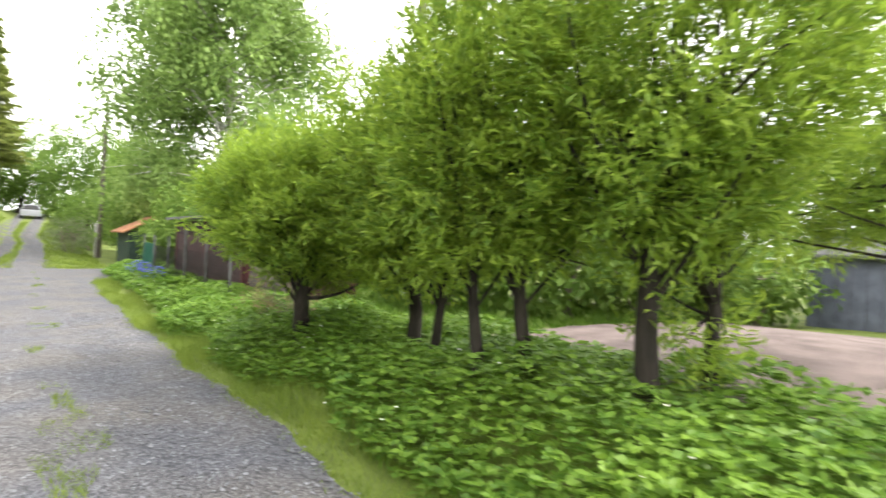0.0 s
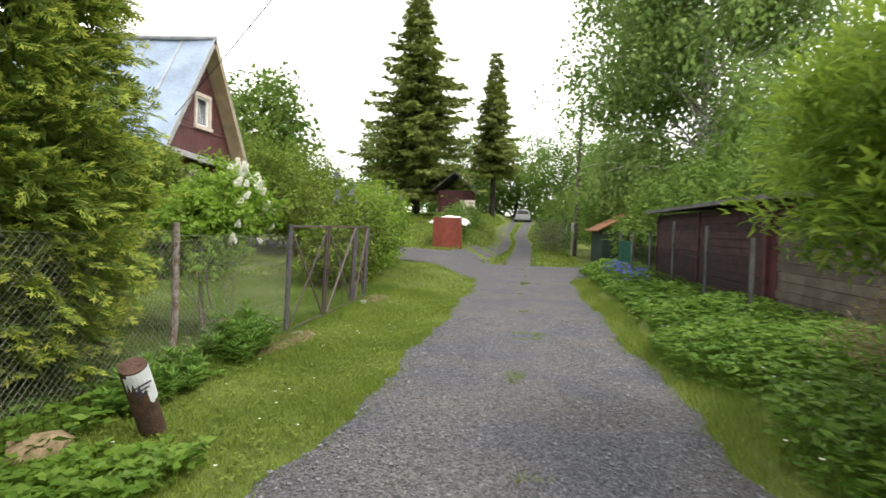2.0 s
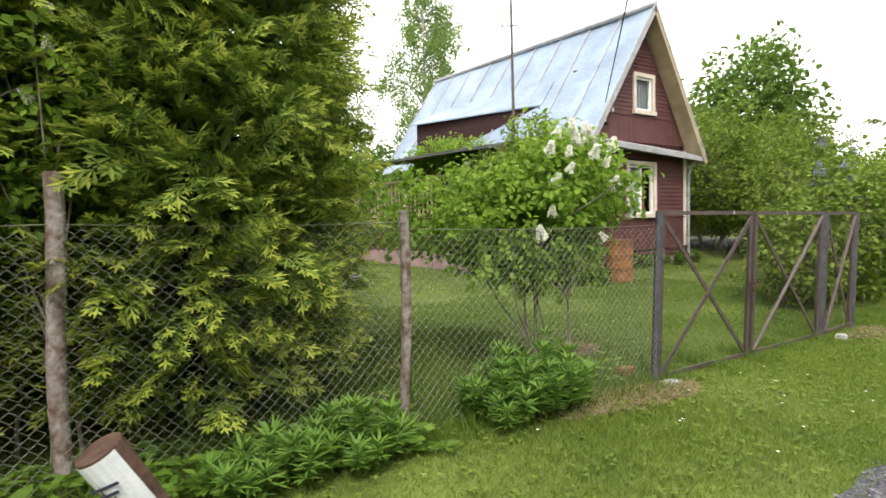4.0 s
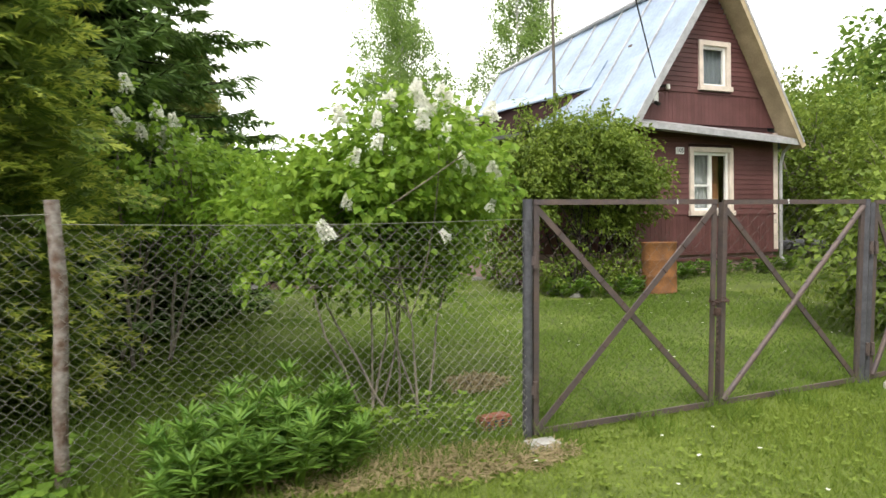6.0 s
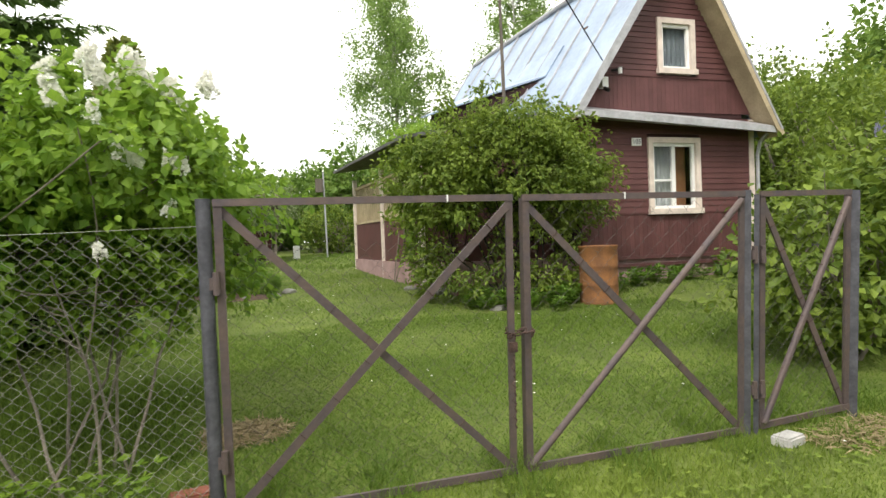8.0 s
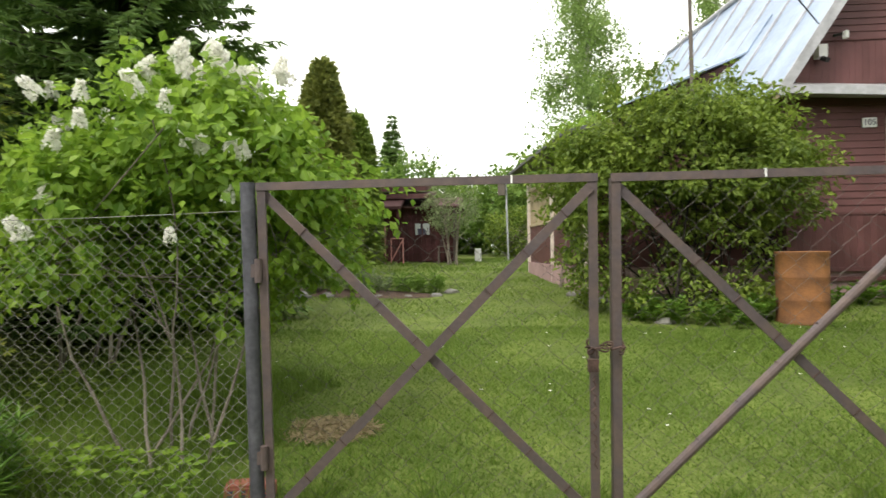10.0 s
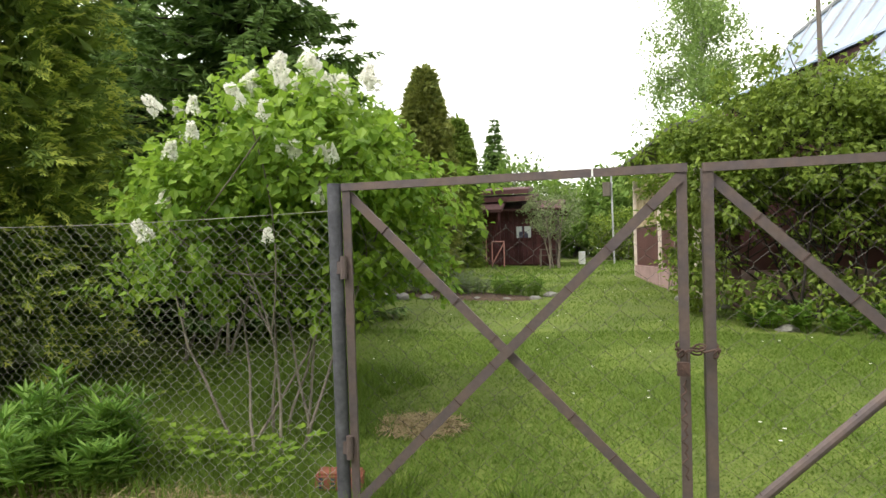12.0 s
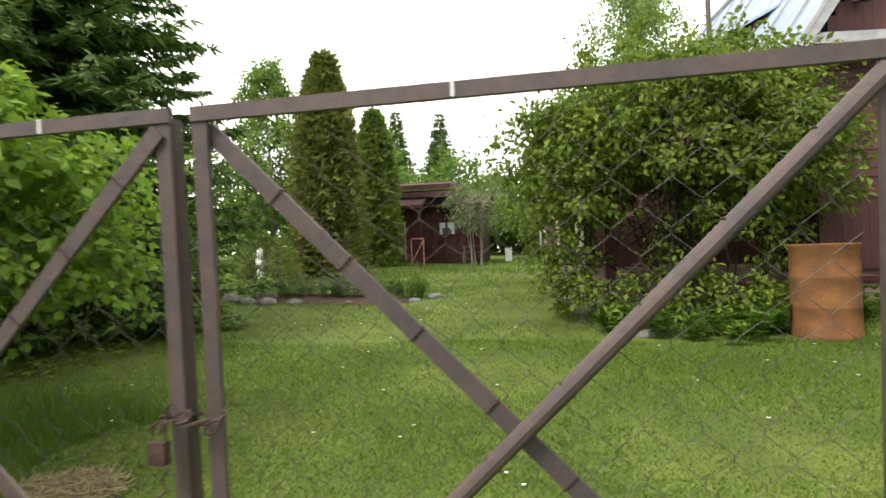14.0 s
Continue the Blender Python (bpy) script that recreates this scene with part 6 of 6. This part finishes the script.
for x, y, n, h, sp in ((-1.6, -0.12, 46, 0.6, 0.44), (-1.95, -0.2, 26, 0.44, 0.36), (-1.3, -0.08, 14, 0.4, 0.2), (-3.15, -0.3, 24, 0.36, 0.32), (-3.7, -0.35, 18, 0.32, 0.3)):
    tuft("lupin_plant", "bushy green lupin leaves growing at the fence foot", (x, y), n, h, sp, 0.12, 0.021, L_lupin, "plant", 11, "lupins along the fence")
for x, y, m in ((-1.35, 7.75, L_silver), (-0.95, 7.8, L_silver), (-0.35, 8.0, L_herb), (0.0, 8.15, L_herb), (-1.9, 7.7, L_pale)):
    tuft("bed_plant", "grey-green perennial clump in the flower bed", (x, y), 34, 0.5, 0.35, 0.09, 0.014, m, "plant", 8, "plants of the flower bed")
for x, y in ((4.1, 4.55), (3.6, 4.7), (4.4, 4.9), (3.2, 4.95), (5.6, 5.3), (6.2, 5.6), (6.9, 5.75), (7.6, 5.8), (8.4, 5.8), (9.1, 5.8)):
    tuft("border_plant", "low green leafy plant along the house wall", (x, y), 16, 0.32, 0.35, 0.1, 0.05, L_herb, "plant", 6, "plants along the house")


def stone(at, s, label, group, m=None):
    bm = bmesh.new()
    bmesh.ops.create_icosphere(bm, subdivisions=2, radius=1)
    sd = rng.random() * 10
    for v in bm.verts:
        v.co *= 1 + 0.28 * noise.noise(v.co * 1.3 + Vector((sd, 0, 0)))
        v.co = Vector((v.co.x * s, v.co.y * s * 0.75, v.co.z * s * 0.5))
    me = bpy.data.meshes.new("stone")
    bm.to_mesh(me)
    bm.free()
    me.materials.append(m or M_whitestone)
    o = new("stone", me)
    o.location = (at[0], at[1], gz(*at) + s * 0.12)
    return tagged(o, label, "stone", group)


for x, y, s in ((-2.9, 7.3, 0.2), (-2.5, 7.1, 0.16), (-2.1, 7.05, 0.18), (-1.7, 7.2, 0.14), (-0.8, 7.35, 0.1), (-0.3, 7.5, 0.1), (0.2, 7.7, 0.12), (0.45, 8.1, 0.14), (-3.2, 7.6, 0.15)):
    stone((x, y), s, "grey edging stone of the flower bed", "stones of the flower bed")
for x, y, s in ((3.0, 6.5, 0.18), (2.7, 6.2, 0.12), (3.2, 5.2, 0.14), (2.6, 7.2, 0.13), (3.35, 4.75, 0.12)):
    stone((x, y), s, "grey field stone in the lawn by the bush", "stones by the bush")
stone((-4.65, -0.35), 0.22, "mossy brown rock at the fence foot", "", M_drygrass)


def litter(name, at, rx, ry, n, label):
    g = Geo()
    a, r = rng.random(n) * 6.283, rng.random(n) ** 0.5
    P = np.stack([at[0] + rx * r * np.cos(a), at[1] + ry * r * np.sin(a), 0 * a], -1)
    P[:, 2] = ground_z(P[:, 0], P[:, 1]) + 0.02 + 0.03 * rng.random(n) * (1.2 - r)
    D = unit(rng.normal(size=(n, 3)) * np.array([1, 1, 0.25]))
    g.leaves(P, D, unit(rng.normal(size=(n, 3)) * 0.4 + np.array([0, 0, 1])), 0.09, 0.008, 0.05)
    solo(name, g, L_dry, label, "dry grass", "stuff")


litter("dry_cuttings", (-0.8, -0.22), 1.0, 0.26, 3600, "dry grass cuttings heaped at the fence foot")
litter("dry_cuttings", (0.05, 1.15), 0.3, 0.2, 1500, "brown dry cuttings on the lawn")
litter("dry_cuttings", (3.9, -0.25), 0.5, 0.25, 900, "dry grass by the wicket gate")


def herbs(name, label, n, xr, yr, hmin, hmax, L, W, m, mask=None):
    """Broad-leaved weeds: stalks carrying three leaflets."""
    g = Geo()
    x, y = rng.uniform(*xr, n), rng.uniform(*yr, n)
    if mask is not None:
        k = mask(x, y)
        x, y = x[k], y[k]
    n = len(x)
    z = ground_z(x, y)
    hh = (hmin + (hmax - hmin) * rng.random(n)) * (0.75 + 0.25 * np.sin(x * 2.1 + y) * np.sin(y * 2.7))
    P = np.stack([x, y, z + hh], -1)
    th = rng.random(n) * 6.283
    for da, s in ((0, 1.0), (1.35, 0.85), (-1.35, 0.85), (2.6, 0.5)):
        D = unit(np.stack([np.cos(th + da), np.sin(th + da), -0.1 + 0.45 * rng.random(n)], -1))
        g.leaves(P, D, unit(np.array([0, 0, 1.0]) + rng.normal(scale=0.45, size=(n, 3))), L * s * (0.7 + 0.6 * rng.random(n)), W * s * (0.8 + 0.4 * rng.random(n)), 0.04, 0.4)
    g.leaves(np.stack([x, y, z], -1), unit(np.stack([rng.normal(scale=0.1, size=n), rng.normal(scale=0.1, size=n), np.ones(n)], -1)), blob_dirs(n), hh, 0.006, 0.0)
    solo(name, g, m, label, "weeds", "stuff")


herbs("ground_elder", "dense broad-leaved weeds on the roadside bank under willows", 15500, (-11.5, 1.5), (-7.4, -5.05), 0.08, 0.46, 0.08, 0.048, L_herb, lambda x, y: (y < -5.1 - 0.25 * np.sin(x * 1.7)) & ~((x < -8.6) & (y < -7.0)))
herbs("ground_elder", "leafy weeds farther along the roadside", 4000, (1.0, 13), (-7.2, -5.4), 0.1, 0.35, 0.13, 0.09, L_herb)
herbs("verge_weeds", "nettles and weeds at the fence foot", 1300, (-12, -2.6), (-0.45, 0.35), 0.05, 0.22, 0.1, 0.055, L_herb)
herbs("plot_weeds", "weeds round the heap of crushed stone", 900, (-12, -5), (-7.9, -7.0), 0.1, 0.4, 0.12, 0.08, L_herb)
herbs("verge_weeds", "leafy weeds among the roadside grass", 800, (-6.6, -4.6), (-1.5, -0.6), 0.05, 0.2, 0.08, 0.052, L_herb)
herbs("verge_weeds", "young raspberry shoots along the fence", 130, (-1.7, -0.3), (0.05, 0.6), 0.08, 0.36, 0.065, 0.042, L_lilac)
herbs("underwood", "shade plants under the lilacs", 500, (-4.0, -1.8), (1.2, 4.0), 0.04, 0.16, 0.06, 0.035, L_bush)
herbs("clover", "clover and plantain leaves in the verge", 1800, (-8, 4.5), (-1.9, -0.1), 0.03, 0.07, 0.035, 0.024, L_verge)
for nm, lab, n, xr, yr, m, h, s in (("blue_flowers", "blue wild flowers on the roadside bank", 160, (5.5, 10), (-6.3, -5.7), L_blue, 0.42, 0.07), ("white_flowers", "white flower heads in the roadside grass", 70, (-10, 9), (-6.0, -5.0), L_yellow, 0.4, 0.02), ("daisies", "small white daisies scattered in the lawn", 120, (-1.5, 8), (1.0, 9.0), L_flower, 0.06, 0.017), ("daisies", "small pale flowers in the roadside grass", 50, (-8, 4), (-1.9, -0.3), L_flower, 0.08, 0.016)):
    g = Geo()
    x, y = rng.uniform(*xr, n), rng.uniform(*yr, n)
    for k in range(4):
        D = unit(np.stack([np.cos(k * 1.57 + x), np.sin(k * 1.57 + x), 0.4 + 0 * x], -1))
        g.leaves(np.stack([x, y, ground_z(x, y) + h * (0.7 + 0.3 * np.sin(x * 30))], -1), D, np.tile([0, 0, 1.0], (n, 1)), s, s * 0.8)
    solo(nm, g, m, lab, "flowers", "stuff")


def blades(name, label, n, xr, yr, h, w, m, mask, lean=0.5, lift=-0.005):
    g = Geo()
    x, y = rng.uniform(*xr, n), rng.uniform(*yr, n)
    k = mask(x, y)
    x, y = x[k], y[k]
    n = len(x)
    hh = h * (0.5 + rng.random(n)) * (0.8 + 0.35 * np.sin(x * 1.9 + 1) * np.sin(y * 2.3))
    th = rng.random(n) * 6.283
    P = np.stack([x, y, ground_z(x, y) + lift], -1)
    S = np.stack([np.cos(th), np.sin(th), 0 * th], -1) * (w * (0.7 + 0.6 * rng.random(n)))[:, None]
    tip = P + np.stack([rng.normal(scale=lean, size=n) * hh, rng.normal(scale=lean, size=n) * hh, hh], -1)
    V = np.stack([P - S, P + S, tip], 1)
    g.add(V.reshape(-1, 3), np.arange(3 * n).reshape(n, 3))
    solo(name, g, m, label, "grass", "stuff")


def house_mask(x, y):
    return ~(((x > 5.6 - 0.115 * (y - 6.1)) & (x < 9.4) & (y > 6.1) & (y < 14)) | ((x > 2.85 - 0.115 * (y - 7)) & (x < 9.4) & (y > 7.1) & (y < 12.2)))


mid = lambda x, y: (np.abs(y + 3.42 + 0.1 * np.sin(x * 0.8)) < 0.2 * (0.55 + 0.7 * np.sin(x * 1.7) * np.sin(x * 0.9 + 1))) & (np.sin(x * 7) * np.sin(y * 9 + x) > -0.2) & ((x < -4.5) | (np.sin(x * 2.3) > 0.75))
blades("lawn_grass", "mown green lawn inside the gate", 210000, (-3, 6), (0.1, 4.5), 0.036, 0.004, L_grass, house_mask, 0.9)
blades("lawn_grass", "mown green lawn farther back", 120000, (-9, 10), (4.5, 12), 0.04, 0.006, L_grass, house_mask, 0.9)
blades("lawn_grass", "mown green lawn around the cabin", 40000, (-12, 6), (12, 22), 0.07, 0.012, L_grass, house_mask)
blades("verge_grass", "short yellow-green grass between lane and fence", 160000, (-12, 6), (-2.3, 0.15), 0.055, 0.0043, L_verge, lambda x, y: ~on_road(x, y))
blades("verge_tufts", "longer grass along the fence foot", 22000, (-12, 6), (-0.3, 0.4), 0.18, 0.003, L_grass, lambda x, y: (x < -0.1) | (np.sin(x * 9) > 0.4))
blades("shade_grass", "long soft grass under the lilacs", 30000, (-4, -0.1), (0.05, 2.4), 0.14, 0.003, L_grass, lambda x, y: x < -0.1 - 0.35 * np.abs(np.sin(y * 3)))
blades("roadside_grass", "tall soft grass at the edge of the lane", 60000, (-12, 12), (-6.0, -4.6), 0.16, 0.0034, L_verge, lambda x, y: ~on_road(x, y) & (y > -5.5 + 0.3 * np.sin(x * 1.3)))
blades("far_verge", "grass of the hedge foot and side lane", 36000, (6, 17), (-2.0, 4), 0.07, 0.007, L_verge, lambda x, y: ~on_road(x, y))
blades("slope_grass", "grass on the slope of the upper lane", 34000, (17.2, 50), (-6, 5), 0.16, 0.025, L_verge, lambda x, y: (np.abs(y - np.interp(x, RUTS[0], RUTS[1][0])) > 0.55) & (np.abs(y - np.interp(x, RUTS[0], RUTS[1][1])) > 0.55))
blades("lane_middle_grass", "sparse grass tufts along the middle of the lane", 60000, (-12, 16), (-4.0, -2.9), 0.065, 0.0045, L_verge, mid, lift=0.025)
blades("lane_edge_grass", "ragged grass creeping over the edges of the lane", 60000, (-12, 12), (-5.2, -1.7), 0.07, 0.0036, L_verge, lambda x, y: np.minimum(np.abs(y - road_edges(x)[0]), np.abs(y - road_edges(x)[1])) < 0.02 + 0.16 * rng.random(len(x)) ** 2, lift=0.012)
blades("plot_grass", "grass of the plots across the lane", 42000, (-6, 16), (-14, -6), 0.2, 0.01, L_herb, lambda x, y: (y < -6.6) & ~((x > 1.2) & (x < 8.4) & (y < -6.9) & (y > -9.9)) & ~((x < -5.3) & (y < -7.6)))
